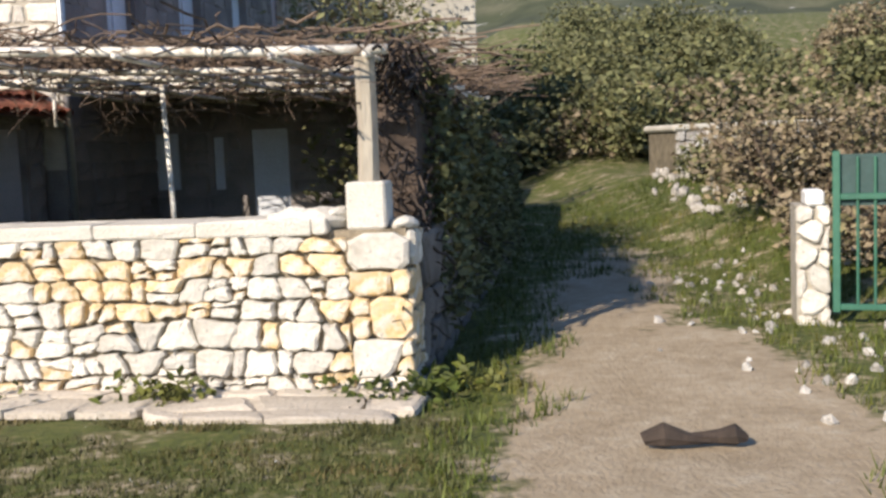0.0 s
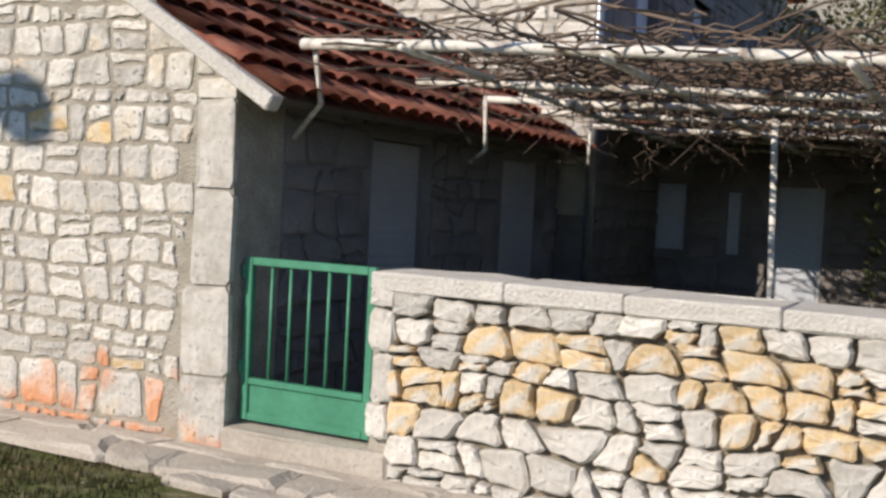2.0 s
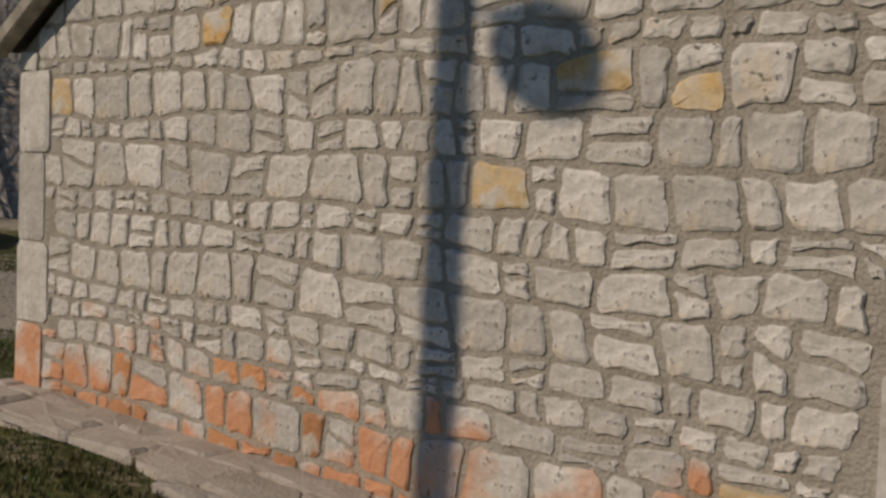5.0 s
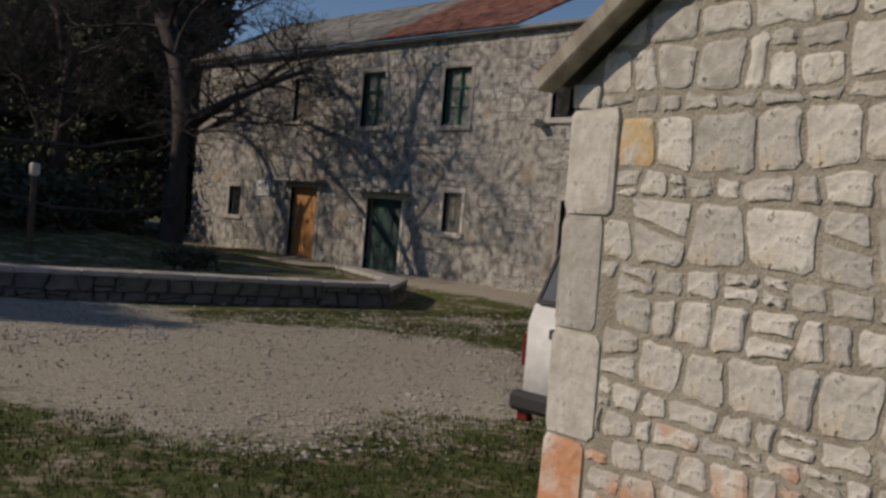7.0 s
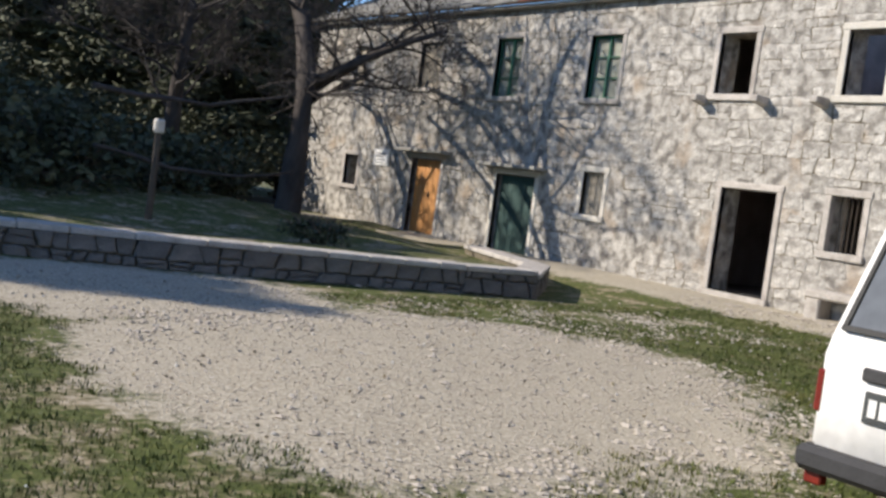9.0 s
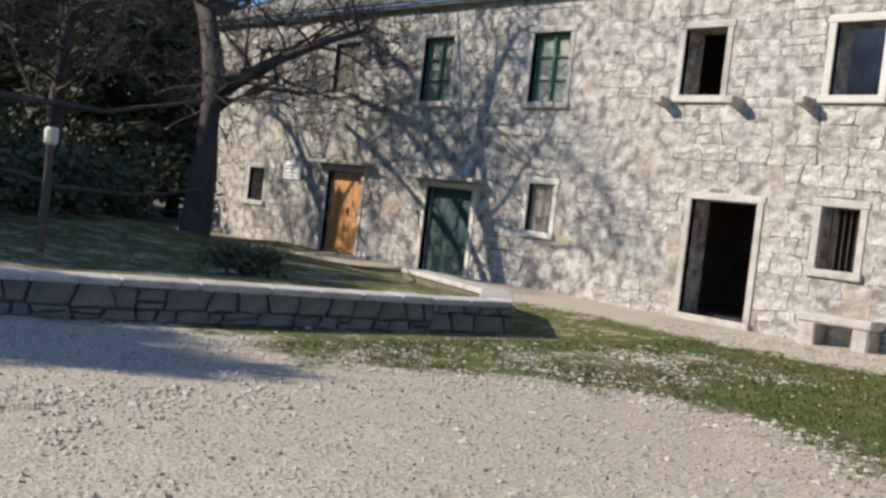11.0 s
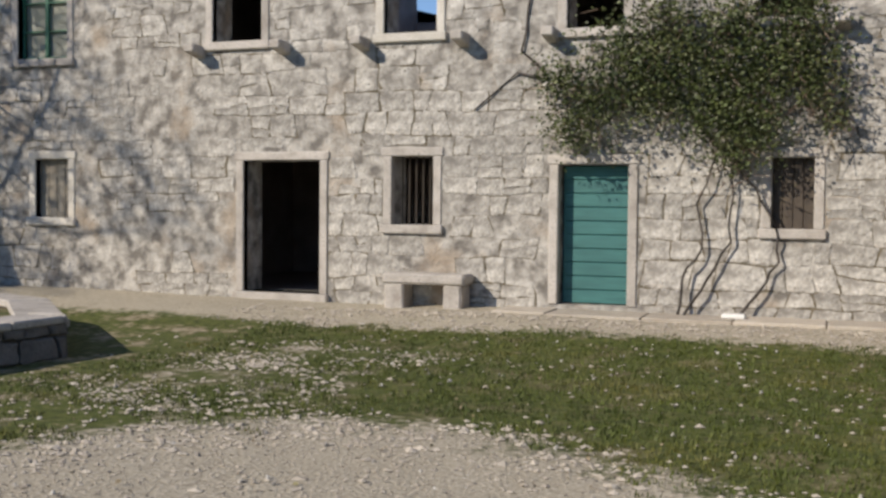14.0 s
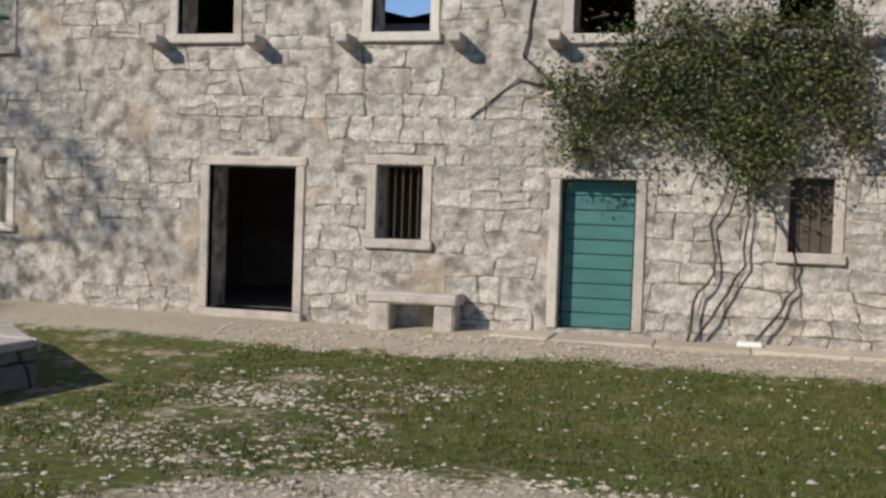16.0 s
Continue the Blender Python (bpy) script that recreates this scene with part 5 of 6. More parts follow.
bare_tree(-32.2, 17.0, -0.15, 10.0, 1.0, 62, 5,
          [(-0.1, 0, -0.3), (0, 0, 0.6), (0.08, 0, 1.8), (0.1, 0, 3.7), (-0.45, 0, 4.95), (-1.1, 0, 5.7), (-1.75, 0, 6.3)],
          [[(-1.7, 0, 6.25), (-2.7, 0.1, 6.9), (-3.7, 0.1, 7.15), (-4.9, 0.2, 7.4), (-6.2, 0.3, 7.7)],
           [(0.1, 0, 3.0), (-0.8, 1.6, 3.7), (-2.0, 2.8, 4.1), (-3.2, 3.6, 4.4)],
           [(0.1, 0, 3.4), (0.4, 1.2, 4.2), (0.8, 2.2, 4.8), (1.2, 3.0, 5.2)],
           [(0.1, 0, 3.2), (-0.3, 1.4, 4.1), (-1.0, 2.5, 4.7), (-1.9, 3.3, 5.1)],
           [(-1.2, 0, 5.8), (-0.9, 0.2, 6.9), (-0.7, 0.1, 8.2), (-0.2, 0, 9.2)],
           [(-2.7, 0.1, 6.9), (-3.2, -0.2, 7.9), (-4.0, -0.3, 8.6), (-5.0, -0.3, 9.1)]])
bare_tree(-39.2, 16.6, 0.2, 9.0, 1.0, 66, 11, [(0, 0, -0.3), (0.05, 0, 0.6), (0.12, 0, 1.8), (0.32, 0, 3.6), (0.56, 0, 5.4)],
          [[(0.4, 0, 4.4), (-0.6, 0.1, 5.8), (-1.5, 0.2, 6.6), (-2.6, 0.2, 7.2)]])


def conifer(x, y, height, radius, seed, leaf_me):
    rnd = random.Random(seed)
    t = thing("conifer", pose(x, y, 0, 0, 0, rnd.uniform(0, 360)), "tall dark evergreen tree, in deep shade or added out of view", "tree", "evergreens behind the yard")
    part("trunk", tube(bmesh.new(), [(0, 0, -0.3), (0.1, 0, height * 0.4), (0, 0, height * 0.9)], [0.25, 0.18, 0.05], 8), M_BARK, t, smooth=True)
    ob = new("crown", leaf_me)
    ob.parent = t
    ob.matrix_basis = Matrix.Diagonal((radius, radius, height, 1))


def conifer_crown(seed):
    rnd = random.Random(seed)
    spots = []
    for k in range(150):
        h = rnd.uniform(0.08, 1.0)
        reach = (1.05 - h) ** 0.55 * (0.7 + 0.5 * rnd.random())
        a = rnd.uniform(0, math.tau)
        for _ in range(110):
            q = rnd.random() ** 0.6 * reach
            spots.append((math.cos(a) * q + rnd.gauss(0, 0.1), math.sin(a) * q + rnd.gauss(0, 0.1), h - 0.04 * q + rnd.gauss(0, 0.018)))
    verts, faces = [], []
    for p in spots:
        b = len(verts)
        s = rnd.uniform(0.05, 0.11)
        u = Vector((rnd.uniform(-1, 1), rnd.uniform(-1, 1), rnd.uniform(-0.12, 0.12))) * s
        w = Vector((rnd.uniform(-1, 1), rnd.uniform(-1, 1), rnd.uniform(-0.2, 0.05))) * s * 0.8
        c = Vector(p)
        verts += [c - u, c + w * 0.5, c + u, c - w * 0.5 + Vector((0, 0, -0.012))]
        faces += [(b, b + 1, b + 2), (b, b + 2, b + 3)]
    me = bpy.data.meshes.new("crown")
    me.from_pydata(verts, [], faces)
    me.materials.append(M_PINE)
    return me


CROWNS = [conifer_crown(70), conifer_crown(71)]
# From (-31.0, -2.4) on, trees stand out of view, added to shade yard and bed.
for i, (x, y, hgt, r) in enumerate(((-44.5, 20.5, 11, 2.8), (-46.5, 24, 13, 3.2), (-49, 18.5, 12, 3.2), (-51, 22, 14, 3.4), (-54, 17, 13, 3.6), (-58, 20, 15, 4), (-60, 14.5, 14, 4), (-66, 12, 15, 4.5), (-66, 19, 16, 4.5), (-74, 8, 17, 5), (-56, 27, 15, 4), (-31.0, -2.4, 9.7, 2.1), (-33.5, -4, 10.8, 3.0), (-37, -1.5, 12, 3.2), (-40, 2.5, 11, 3.2), (-44, 4.5, 11, 3.4), (-36, 3.2, 10, 3.0), (-40.5, 6.0, 10.0, 2.9), (-47.5, 7.0, 10.0, 3.2), (-36.6, 7.0, 8.0, 2.4))):
    conifer(x, y, hgt, r, 80 + i, CROWNS[i % 2])


def shrub(x, y, z, rx, ry, rz, mat, seed, label, count=2600, size=0.09, twig=True):
    rnd = random.Random(seed)
    t = thing("shrub", pose(x, y, z), label, "shrub")
    lumps = [(rnd.gauss(0, 0.5), rnd.gauss(0, 0.5), rnd.uniform(0.2, 0.8), rnd.uniform(0.25, 0.5)) for _ in range(14)]
    spots = []
    for _ in range(count):
        a, b, c, r = rnd.choice(lumps)
        spots.append(((a + max(-1.6, min(1.6, rnd.gauss(0, 1))) * r * 0.75) * rx, (b + max(-1.6, min(1.6, rnd.gauss(0, 1))) * r * 0.75) * ry, max(0.02, c + max(-1.6, min(1.6, rnd.gauss(0, 1))) * r * 0.5) * rz))
    ob = new("foliage", leaves_mesh("foliage", spots, mat, size, rnd))
    ob.parent = t
    tagged(ob, kind="stuff")
    if twig:
        lines = []
        for _ in range(60):
            a, b, c, r = rnd.choice(lumps)
            lines.append(([(a * rx * 0.3, b * ry * 0.3, -0.05), (a * rx * 0.7, b * ry * 0.7, c * rz * 0.5), (a * rx + rnd.gauss(0, r) * rx, b * ry + rnd.gauss(0, r) * ry, c * rz + 0.2)], [0.02, 0.014, 0.005]))
        ob = new("twig_mass", tubes_mesh("twig_mass", lines, M_TWIG))
        ob.parent = t
        tagged(ob, kind="stuff")


# ---- the dirt lane, its bank and the hillside ----
shrub(0.3, 14.5, 0, 0.9, 1.6, 3.0, M_SHRUB, 101, "yellow-green shrub beside the pergola", 4200, 0.08)
shrub(-0.6, 19, 0, 1.6, 1.6, 4.2, M_SHRUB, 102, "tall olive-green bush behind the courtyard", 4200, 0.1)
shrub(-0.9, 25, 0, 1.7, 1.8, 8.4, M_SHRUB, 103, "tall grey-green tree-like bush by the concrete building", 7500, 0.068)
shrub(5.3, 13.4, 0.3, 1.35, 1.5, 1.75, M_DRYBUSH, 104, "dry brown thorny bush on the bank", 7000, 0.06)
shrub(4.9, 10.8, 0.2, 0.7, 0.9, 0.8, M_DRYBUSH, 105, "dry grassy bush on the bank", 3000, 0.06)
shrub(6.8, 15.5, 0.5, 1.2, 1.2, 1.3, M_SHRUB, 106, "green bramble on the bank", 3200, 0.07)
shrub(6.3, 20.6, 0.5, 0.9, 0.8, 1.0, M_SHRUB, 107, "green bramble before the ruined wall", 3000, 0.07)
shrub(8.6, 20.0, 0.6, 1.2, 0.9, 1.0, M_DRYBUSH, 108, "dry brown scrub before the ruined wall", 3000, 0.07)
for i in range(26):
    r = random.Random(200 + i)
    x, y = r.uniform(0, 26), r.uniform(29, 60)
    if x < 3.5 and y < 32:
        x += 5
    shrub(x, y, ground_z(x, y) - 0.2, r.uniform(1.5, 3), r.uniform(1.5, 3), r.uniform(2.0, 4.2), M_SHRUB if r.random() < 0.9 else M_DRYBUSH, 300 + i, "olive-green maquis bush on the hillside", 5200, 0.14, False)


def rock(bm, x, y, z, s, rnd):
    made = bmesh.ops.create_icosphere(bm, subdivisions=1, radius=s, matrix=pose(x, y, z, rnd.uniform(0, 360), rnd.uniform(0, 360), rnd.uniform(0, 360)) @ Matrix.Diagonal((1.3, 1, 0.65, 1)))
    for v in made["verts"]:
        v.co += 0.25 * s * noise.noise_vector(v.co * 3 / s)


def lane_things():
    rnd = random.Random(61)
    bm = bmesh.new()
    for _ in range(90):
        y = rnd.uniform(15, 31)
        x = 3.9 + (y - 12) * 0.2 + rnd.gauss(0, 0.4)
        rock(bm, x, y, ground_z(x, y) + rnd.uniform(0, 0.12), rnd.uniform(0.04, 0.12), rnd)
    tagged(part("stone_heap", bm, M_FACADE), "tumbled line of pale stones along the lane", "stones", kind="stuff")
    bm = bmesh.new()
    for _ in range(90):
        x, y = rnd.gauss(3.3, 0.45), rnd.uniform(5.0, 12.5)
        rock(bm, x, y, ground_z(x, y) + 0.005, rnd.uniform(0.02, 0.065), rnd)
    for _ in range(380):
        x, y = rnd.uniform(-21, -12.5), rnd.uniform(8, 20)
        rock(bm, x, y, ground_z(x, y) + 0.004, rnd.uniform(0.008, 0.024), rnd)
    tagged(part("scattered_stones", bm, M_FACADE), "small pale stones scattered over the ground", "stones", kind="stuff")
    w = thing("ruined_wall", pose(7.3, 22.5, 0.85, 0, 0, 8), "ruined dry stone wall with a flat pale top", "wall", kind="structure")
    core = part("core", boxed(-1.6, 1.9, 0.05, 1.6, -1.0, 0.85), M_DARKGAP, w)
    lay_stones(coursed(-1.6, 1.9, -0.8, 0.85, 0.4, 0.25, rnd, 0.5), core, 0.08, rnd, lambda x, z: M_FACADE, 80)
    part("top_slab", boxed(-1.7, 2.0, -0.1, 1.7, 0.85, 1.0, 0.05), M_CONCRETE, w)
    log = bmesh.new()
    tube(log, [(1.36, 5.44, 0.03), (1.46, 5.42, 0.06), (1.6, 5.41, 0.035), (1.74, 5.42, 0.04), (1.84, 5.4, 0.055), (1.9, 5.4, 0.03)], [0.04, 0.065, 0.035, 0.04, 0.06, 0.025], 8)
    for v in log.verts:
        v.co += 0.02 * noise.noise_vector(v.co * 9)
    tagged(part("fallen_branch", log, M_DARKTWIG), "short dark piece of wood lying on the dirt", "branch")
    # green gate and its pier beside the lane
    pier = thing("stone_pier", pose(3.5, 8.75, 0, 0, 0, -14), "rough pale stone pier beside the green fence", "pier", kind="structure")
    core = part("core", boxed(-0.12, 0.14, 0.0, 0.5, -0.2, 1.0), M_MORTAR, pier)
    lay_stones(stones(-0.12, 0.14, -0.1, 1.0, 0.22, 0.2, rnd, 0.3), core, 0.05, rnd, lambda x, z: M_STONE)
    part("cap", boxed(-0.05, 0.1, -0.06, 0.3, 1.0, 1.13, 0.02), M_WHITE, pier)
    f = thing("metal_fence", pose(3.62, 8.6, 0, 0, 0, -22), "green painted metal fence gate with upright bars", "fence")
    for a, b, c, d in ((0, 0.06, 0.12, 1.45), (2.2, 2.26, 0.12, 1.45), (0.06, 2.2, 1.05, 1.1), (0.06, 2.2, 0.14, 0.19)):
        part("rail", boxed(a, b, 0, 0.05, c, d, 0.005), M_FENCE, f)
    for k in range(15):
        x = 0.06 + (k + 1) * 2.14 / 16
        part("bar", tube(bmesh.new(), [(x, 0.025, 0.17), (x, 0.025, 1.4)], [0.013, 0.013], 6), M_FENCE, f)
    part("screen", boxed(0.06, 2.2, 0.055, 0.06, 1.0, 1.42), M_DGREEN, f, "dark green screen along the top")


lane_things()


def mountain():
    verts, faces = [], []
    nx, ny = 90, 34
    for j in range(ny):
        for i in range(nx):
            x, y = -260 + 700 * i / (nx - 1), 95 + 420 * j / (ny - 1)
            ridge = smooth(95, 400, y) * (58 + 26 * math.exp(-((x - 95 - 0.1 * y) / 60) ** 2) + 18 * math.exp(-((x - 210) / 70) ** 2) - 30 * smooth(-10, -120, x))
            z = 2 + 0.82 * ridge + 9 * noise.noise((x * 0.016, y * 0.016, 0)) * smooth(100, 200, y) + 2.5 * noise.noise((x * 0.07, y * 0.07, 3))
            verts.append((x, y, z))
    for j in range(ny - 1):
        for i in range(nx - 1):
            faces.append((j * nx + i, j * nx + i + 1, (j + 1) * nx + i + 1, (j + 1) * nx + i))
    me = bpy.data.meshes.new("hillside")
    me.from_pydata(verts, [], faces)
    me.materials.append(material("scrub_hillside", [(0.025, 0.032, 0.015), (0.05, 0.06, 0.028), (0.1, 0.1, 0.06)], 0.09, 0.6, 0.95, 0.0, 0.0, stain=((0.3, 0.3, 0.28), 0.67, 0.7, 0.2)))
    me.shade_smooth()
    tagged(new("backdrop", me), "scrub-covered rocky mountain side", "mountain", kind="structure")


mountain()


# ---- van ----
def van(size=1.02):
    v = thing("van", pose(-12.86, 10.9, -0.16, 0, 0, 0), "white parked van seen from behind, on the grass", "van")
    prof = [(0.0, 0.28), (0.0, 0.9), (0.05, 1.02), (0.3, 1.72), (0.45, 1.82), (3.2, 1.84), (3.55, 1.75), (4.05, 1.12), (4.35, 0.98), (4.42, 0.3)]
    bm = bmesh.new()
    secs = []
    for y, z in prof:
        k = smooth(0.95, 1.85, z)
        half = 0.66 - 0.1 * k
        secs.append([bm.verts.new((-half, y, z)), bm.verts.new((half, y, z))])
    for a, b in zip(secs, secs[1:]):
        bm.faces.new((a[0], a[1], b[1], b[0]))
    bm.faces.new((secs[-1][0], secs[-1][1], secs[0][1], secs[0][0]))
    bm.faces.new([s[0] for s in secs])
    bm.faces.new([s[1] for s in secs][::-1])
    bmesh.ops.recalc_face_normals(bm, faces=bm.faces)
    bmesh.ops.bevel(bm, geom=bm.edges[:], offset=0.05, segments=3, affect="EDGES")
    part("body", bm, M_VAN, v, smooth=True)
    tilt = pose(0, 0.04, 1.02, -19.5, 0, 0)
    gl = boxed(-0.52, 0.52, -0.030, 0.004, 0.05, 0.62, 0.004)
    for q in gl.verts:
        q.co.x *= 1 - 0.13 * (q.co.z - 0.05) / 0.57
    hatch = part("rear_window", gl, M_CARGLASS, v, at=tilt)
    rim = bmesh.new()
    for a, b, c, d in ((-0.56, 0.56, 0.02, 0.05), (-0.54, 0.54, 0.62, 0.65)):
        box(rim, a, b, -0.034, 0.0, c, d)
    for s in (-1, 1):
        box(rim, s * 0.56 - 0.03 * (s > 0), s * 0.56 + 0.03 * (s < 0), -0.034, 0.0, 0.04, 0.64)
    for q in rim.verts:
        q.co.x *= 1 - 0.13 * (q.co.z - 0.05) / 0.57
    part("seal", rim, M_BLACK, hatch)
    part("handle_strip", boxed(-0.36, 0.36, -0.035, 0.01, 0.79, 0.87, 0.012), M_TRIMGREY, v, "dark grip strip above the plate")
    plate = part("number_plate", boxed(-0.33, 0.33, -0.02, 0.01, 0.56, 0.74, 0.006), M_PLATE, v)
    for x in (-0.27, -0.2, 0.14, 0.2, 0.26):
        part("mark", boxed(x - 0.025, x + 0.025, -0.024, -0.019, 0.6, 0.7), M_WHITE, plate)
    bump = boxed(-0.68, 0.68, -0.1, 0.2, 0.21, 0.36, 0.035)
    part("bumper", bump, M_TRIMGREY, v)
    for s in (-1, 1):
        part("tail_lamp", boxed(s * 0.63 - 0.03, s * 0.63 + 0.03, -0.004, 0.1, 0.55, 0.8, 0.012), M_REDLENS, v)
        part("reflector", boxed(s * 0.58 - 0.06, s * 0.58 + 0.06, -0.02, 0.05, 0.13, 0.21, 0.01), M_REDLENS, v)
        part("side_window", boxed(s * 0.625 - 0.012, s * 0.625 + 0.012, 0.7, 3.1, 1.12, 1.58, 0.005), M_CARGLASS, v, at=pose(0, 0, 0, 0, 0, 0))
        for y in (0.8, 3.55):
            w = bmesh.new()
            bmesh.ops.create_cone(w, cap_ends=True, segments=28, radius1=0.3, radius2=0.3, depth=0.18, matrix=pose(s * 0.56, y, 0.3, 0, 90, 0))
            bmesh.ops.bevel(w, geom=[e for e in w.edges if len(e.link_faces) == 2 and e.calc_face_angle() > 1], offset=0.03, segments=2, affect="EDGES")
            tyre = part("wheel", w, M_BLACK, v, smooth=False)
            r = bmesh.new()
            bmesh.ops.create_cone(r, cap_ends=True, segments=20, radius1=0.18, radius2=0.16, depth=0.03, matrix=pose(s * 0.66, y, 0.3, 0, 90 * s, 0))
            part("rim", r, M_STEEL, tyre)
    part("sticker", boxed(-0.05, 0.05, -0.02, 0.002, 0.93, 0.97, 0.004), M_TRIMGREY, v)
    v.scale = (size, size, size)
    part("underside", boxed(-0.58, 0.58, 0.1, 4.2, 0.22, 0.4, 0.02), M_BLACK, v)


van()


# ---- street lamp whose shadow falls on the gable ----
def street_lamp():
    p = thing("street_lamp", pose(-11.87, 2.9, -0.05, 0, 0, -9.96), "tall wooden pole with a round lamp head", "lamp")
    part("pole", tube(bmesh.new(), [(0, 0, -0.3), (0, 0, 4), (0.02, 0, 9)], [0.13, 0.115, 0.1], 10), M_WOOD, p, smooth=True)
    part("arm", tube(bmesh.new(), [(0, 0, 6.36), (0.28, -0.02, 6.4), (0.46, -0.02, 6.34)], [0.03, 0.03, 0.03], 7), M_STEEL, p)
    s = bmesh.new()
    bmesh.ops.create_uvsphere(s, u_segments=16, v_segments=10, radius=0.25, matrix=pose(0.52, 0, 6.18) @ Matrix.Diagonal((1.1, 1.1, 0.8, 1)))
    part("lamp_head", s, M_PLASTERW, p, smooth=True)


street_lamp()


# ---- fence, post and undergrowth on the raised bed ----
def bed_things():
    rnd = random.Random(91)
    post = thing("stone_post", pose(-25.7, 11.25, 0.3), "slim weathered post in the raised bed", "post")
    part("shaft", tube(bmesh.new(), [(0, 0, 0), (0.02, 0, 0.8), (0, 0, 1.35)], [0.06, 0.055, 0.05], 7), M_DARKWOOD, post)
    part("cap", boxed(-0.075, 0.075, -0.075, 0.075, 1.33, 1.55, 0.03), M_COPING, post)
    lines = []
    for a, b in (((-27.0, 10.6, 2.3), (-31.0, 16.2, 2.9)), ((-29.5, 11.5, 1.3), (-31.8, 16.8, 1.2))):
        pts = [Vector(a).lerp(Vector(b), k / 6) + Vector((0, 0, -0.25 * math.sin(math.pi * k / 6) + rnd.uniform(-0.05, 0.05))) for k in range(7)]
        lines.append((pts, [0.05, 0.05, 0.045, 0.04, 0.035, 0.03, 0.025]))
    for pts, rad in lines:
        tagged(part("fallen_limb", tube(bmesh.new(), pts, rad, 6), M_BARK, smooth=True), "long bare limb lying across the undergrowth", "branch")


bed_things()
for i, (x, y, rz) in enumerate(((-40, 9, 2.4), (-41, 12, 2.6), (-42, 15, 2.6), (-43, 18, 2.4), (-40, 6, 2.6), (-39, 3, 2.4), (-47, 13, 3.6), (-46, 9, 3.4), (-52, 12, 4.2), (-31, 6.5, 2.0), (-31.8, 9.2, 2.1), (-32.8, 11.8, 2.0), (-34.3, 14.2, 1.9), (-36.5, 16.8, 1.8), (-29.8, 3.8, 2.0), (-25.5, 14.2, 0.3))):
    shrub(x, y, 0.2, 1.5 if rz > 1 else 0.4, 1.6 if rz > 1 else 0.5, rz, M_PINE, 400 + i, "dark undergrowth in the shade of the trees", 2600 if rz > 1 else 900, 0.13 if rz > 1 else 0.06)


# ---- grass and weeds ----
def blades(name, label, count, inside, seed, height=0.07, mat=M_GRASSB):
    rnd = random.Random(seed)
    verts, faces = [], []
    made = 0
    for _ in range(count * 4):
        if made >= count:
            break
        p = inside(rnd)
        if p is None:
            continue
        x, y, z = p
        for _ in range(4):
            bx, by = x + rnd.gauss(0, 0.03), y + rnd.gauss(0, 0.03)
            a, hgt, w = rnd.uniform(0, math.tau), height * rnd.uniform(0.4, 1.3), rnd.uniform(0.004, 0.01)
            b = len(verts)
            lean = rnd.uniform(0.2, 0.9) * hgt
            verts += [(bx - w * math.sin(a), by + w * math.cos(a), z - 0.01), (bx + w * math.sin(a), by - w * math.cos(a), z - 0.01), (bx + lean * math.cos(a), by + lean * math.sin(a), z + hgt)]
            faces.append((b, b + 1, b + 2))
            made += 1
    me = bpy.data.meshes.new(name)
    me.from_pydata(verts, [], faces)
    me.materials.append(mat)
    tagged(new(name, me), label, "grass", kind="stuff")


def on_yard(rnd):
    x, y = rnd.uniform(-22, -9), rnd.uniform(5, 20.3)
    clump = noise.noise((x * 0.9, y * 0.9, 5.0)) * 0.35 + 0.25 * noise.noise((x * 2.5, y * 2.5, 1.0))
    if gravel_at(x, y) + clump - 0.12 * smooth(-17.5, -15.5, x) > 0.45:
        return None
    return x, y, ground_z(x, y)


def by_wall(rnd):
    x, y = rnd.uniform(-11, 0.4), rnd.uniform(1.5, 8.3)
    u = HOUSE.inverted() @ Vector((x, y, 0))
    if u.y > -0.55 or u.x < -12:
        return None
    if noise.noise((x * 1.2, y * 1.2, 2.0)) < -0.25:
        return None
    return x, y, ground_z(x, y)


def on_lane(rnd):
    x, y = rnd.uniform(0.2, 8), rnd.uniform(4.5, 22)
    if dirt_at(x, y) > 0.62 - 0.3 * noise.noise((x, y, 0)):
        return None
    return x, y, ground_z(x, y)


blades("yard_grass", "short green and yellowing grass in the yard", 150000, on_yard, 501, 0.035)
blades("verge_grass", "mown grass verge before the house wall", 100000, by_wall, 502, 0.032, M_GRASSV)
blades("lane_grass", "rough grass along the dirt lane", 45000, on_lane, 503, 0.09)


def weeds():
    rnd = random.Random(95)
    spots = []
    for cx, cy, n, r in ((-1.65, -0.28, 260, 0.16), (-3.0, -0.33, 120, 0.2), (-0.1, -0.2, 240, 0.25), (0.25, 0.15, 160, 0.18)):
        for _ in range(n):
            q = HOUSE @ Vector((cx + rnd.gauss(0, r), cy + rnd.gauss(0, 0.07), rnd.uniform(-0.12, 0.12)))
            spots.append(q)
    tagged(new("weeds", leaves_mesh("weeds", spots, M_GRASSB, 0.05, rnd)), "leafy green weeds at the foot of the wall", "weeds", kind="stuff")
    bits = []
    for _ in range(500):
        x, y = (rnd.uniform(-21, -10), rnd.uniform(6, 20)) if rnd.random() < 0.6 else (rnd.uniform(-10, 0), rnd.uniform(2, 7.5))
        bits.append((x, y, ground_z(x, y) + 0.035))
    tagged(new("daisies", leaves_mesh("daisies", bits, M_WHITE, 0.011, rnd, 1.0)), "tiny white daisies scattered in the grass", "flowers", kind="stuff")


weeds()


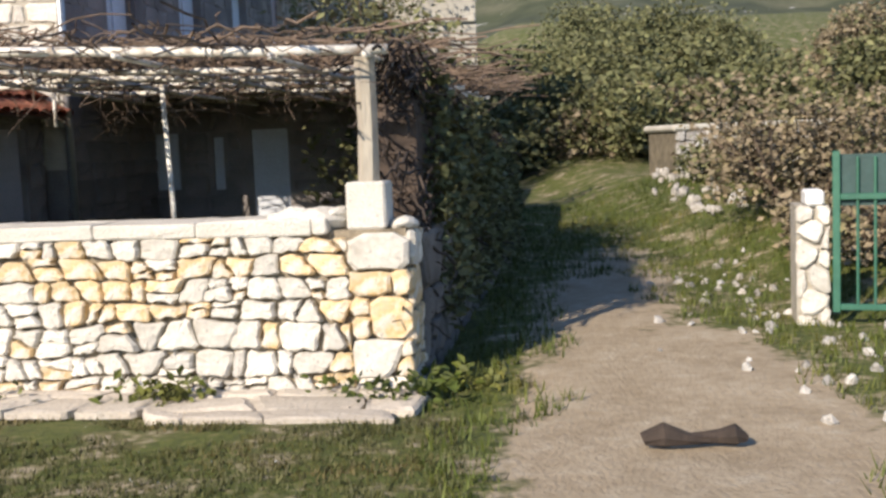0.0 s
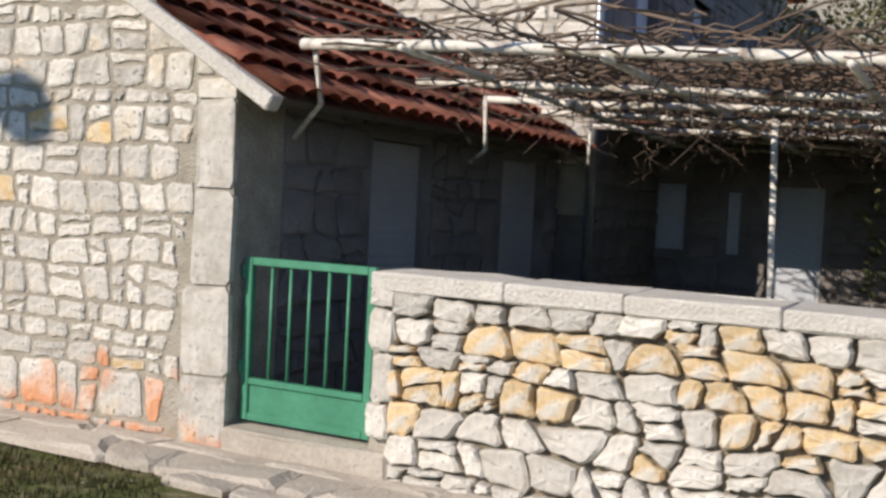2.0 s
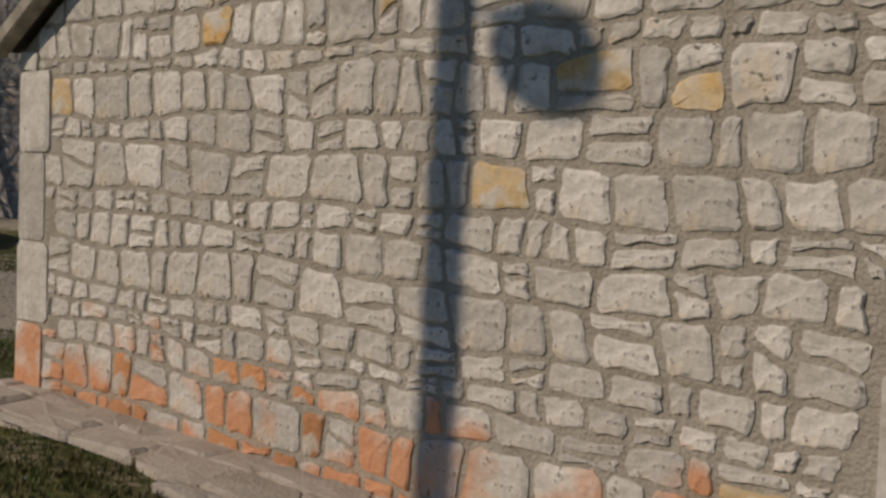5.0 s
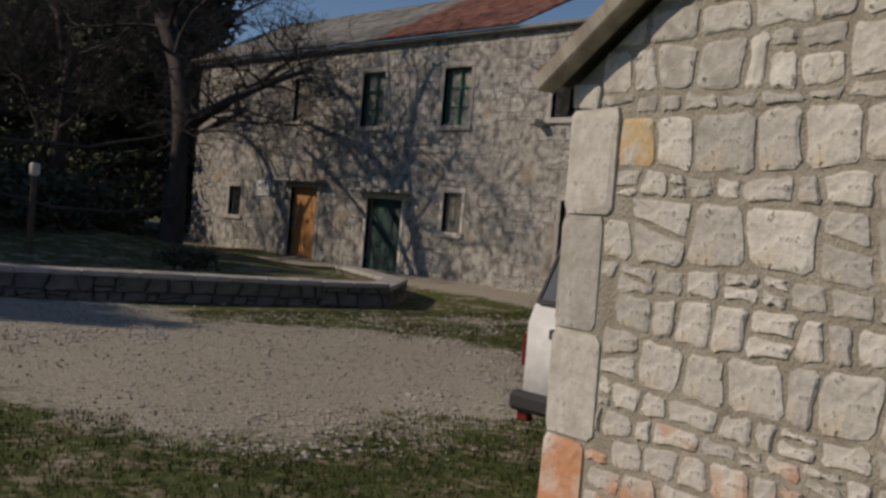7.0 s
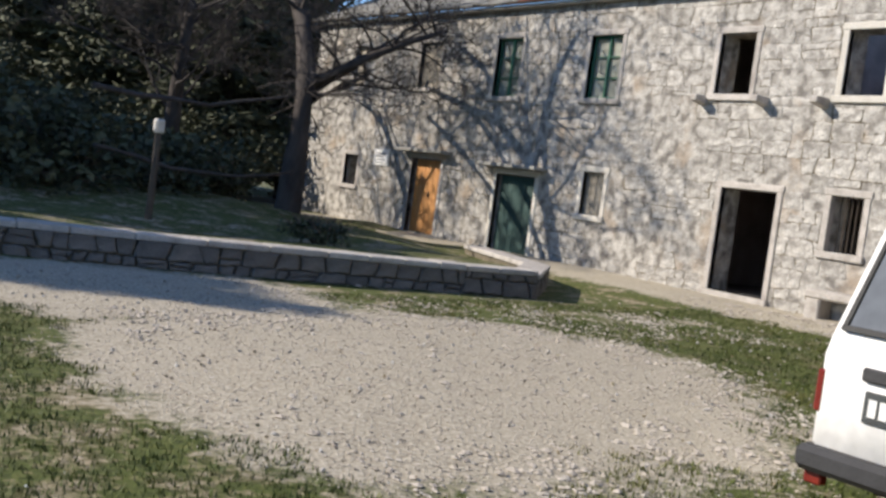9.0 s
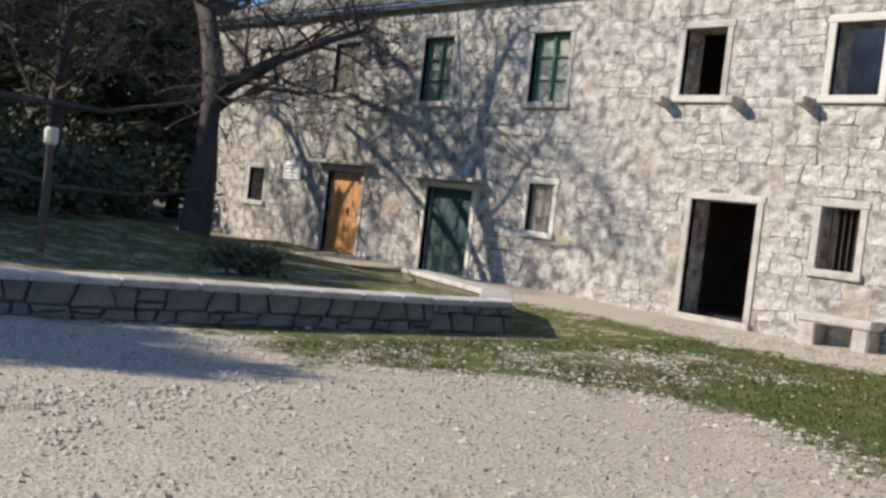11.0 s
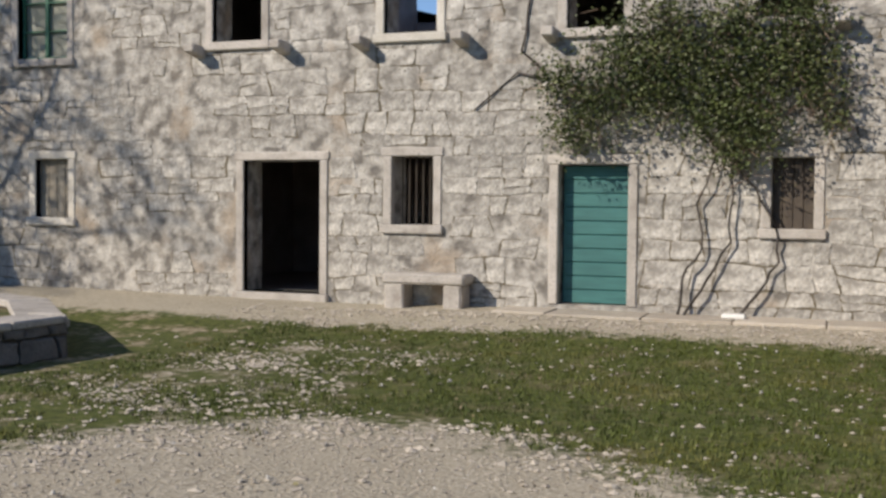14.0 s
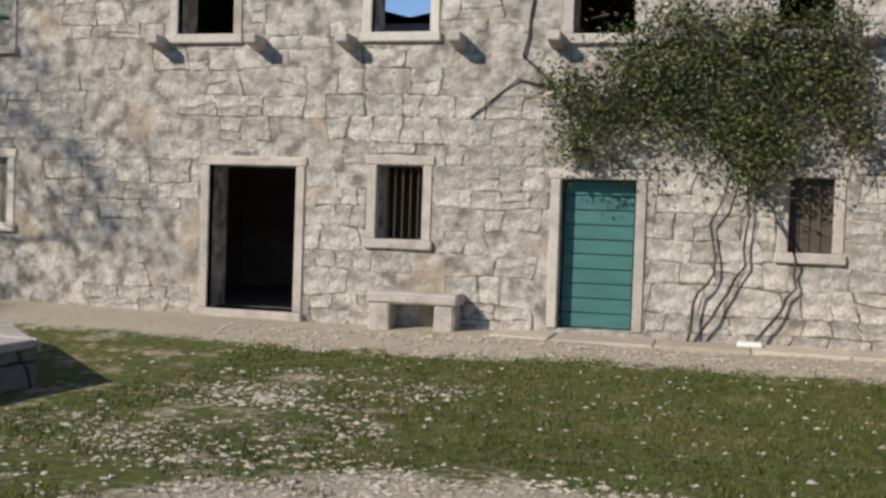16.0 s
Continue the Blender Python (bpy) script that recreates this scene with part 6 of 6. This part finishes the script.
def flakes_mesh(name, spots, mat, size, rnd):
    """Small flat angular stones, one solid each."""
    verts, faces = [], []
    for x, y, z in spots:
        r = size * rnd.uniform(0.5, 1.0) * (1.8 if rnd.random() < 0.12 else 1.0)
        a, flat, b = rnd.uniform(0, math.tau), rnd.uniform(0.3, 0.6), len(verts)
        tip_x, tip_y = rnd.uniform(-0.3, 0.3) * r, rnd.uniform(-0.3, 0.3) * r
        for k in range(5):
            q = a + k * math.tau / 5 + rnd.uniform(-0.3, 0.3)
            verts.append((x + r * rnd.uniform(0.7, 1.25) * math.cos(q), y + r * rnd.uniform(0.6, 1.0) * math.sin(q), z + r * flat * rnd.uniform(-0.1, 0.35)))
        verts += [(x + tip_x, y + tip_y, z + r * flat), (x, y, z - r * 0.4)]
        for k in range(5):
            faces += [(b + k, b + (k + 1) % 5, b + 5), (b + (k + 1) % 5, b + k, b + 6)]
    me = bpy.data.meshes.new(name)
    me.from_pydata(verts, [], faces)
    me.materials.append(mat)
    return me


def debris():
    rnd = random.Random(97)
    pale, dark = [], []
    while len(pale) < 6500:
        x, y = rnd.uniform(-23, -12.0), rnd.uniform(8.5, 21.2)
        g = gravel_at(x, y)
        edge = smooth(0.3, 0.5, g) * (1 - 0.92 * smooth(0.68, 0.85, g)) + 0.04
        drift = smooth(-0.15, 0.35, noise.noise((x * 0.9, y * 1.6, 9.0)) + 0.3 * noise.noise((x * 3.0, y * 4.0, 2.0)))
        if rnd.random() > edge * (0.15 + 0.85 * drift) * (1 + 0.6 * smooth(12, 14, y)):
            continue
        pale.append((x, y, ground_z(x, y) + 0.004))
    for _ in range(1500):
        x, y = rnd.uniform(-22.5, -12.5), rnd.uniform(8, 21.3)
        if rnd.random() < 0.25 + 0.75 * smooth(0.0, 0.3, noise.noise((x * 0.8, y * 0.8, 9.0))):
            dark.append((x, y, ground_z(x, y) + 0.012))
    tagged(new("stone_chips", flakes_mesh("stone_chips", pale, M_PAVE, 0.03, rnd)), "pale flat stone chips lying in the grass and gravel", "chips", kind="stuff")
    tagged(new("dead_leaves", leaves_mesh("dead_leaves", dark, M_DRYBUSH, 0.026, rnd, 1.3)), "brown dead leaves on the gravel", "leaves", kind="stuff")
    for name, mat, count, size, label in (("pale_pebbles", M_PAVE, 9000, 0.012, "pale crushed limestone pebbles on the yard"), ("grey_pebbles", M_BEDWALL, 4000, 0.011, "dull grey pebbles and earth crumbs on the yard")):
        spots = []
        while len(spots) < count:
            x, y = rnd.uniform(-22.5, -13), 7.5 + 8.5 * rnd.random()
            if gravel_at(x, y) + 0.3 * noise.noise((x * 1.1, y * 1.1, 3.0)) > 0.42:
                spots.append((x, y, ground_z(x, y) + 0.003))
        tagged(new(name, flakes_mesh(name, spots, mat, size, rnd)), label, "pebbles", kind="stuff")


debris()
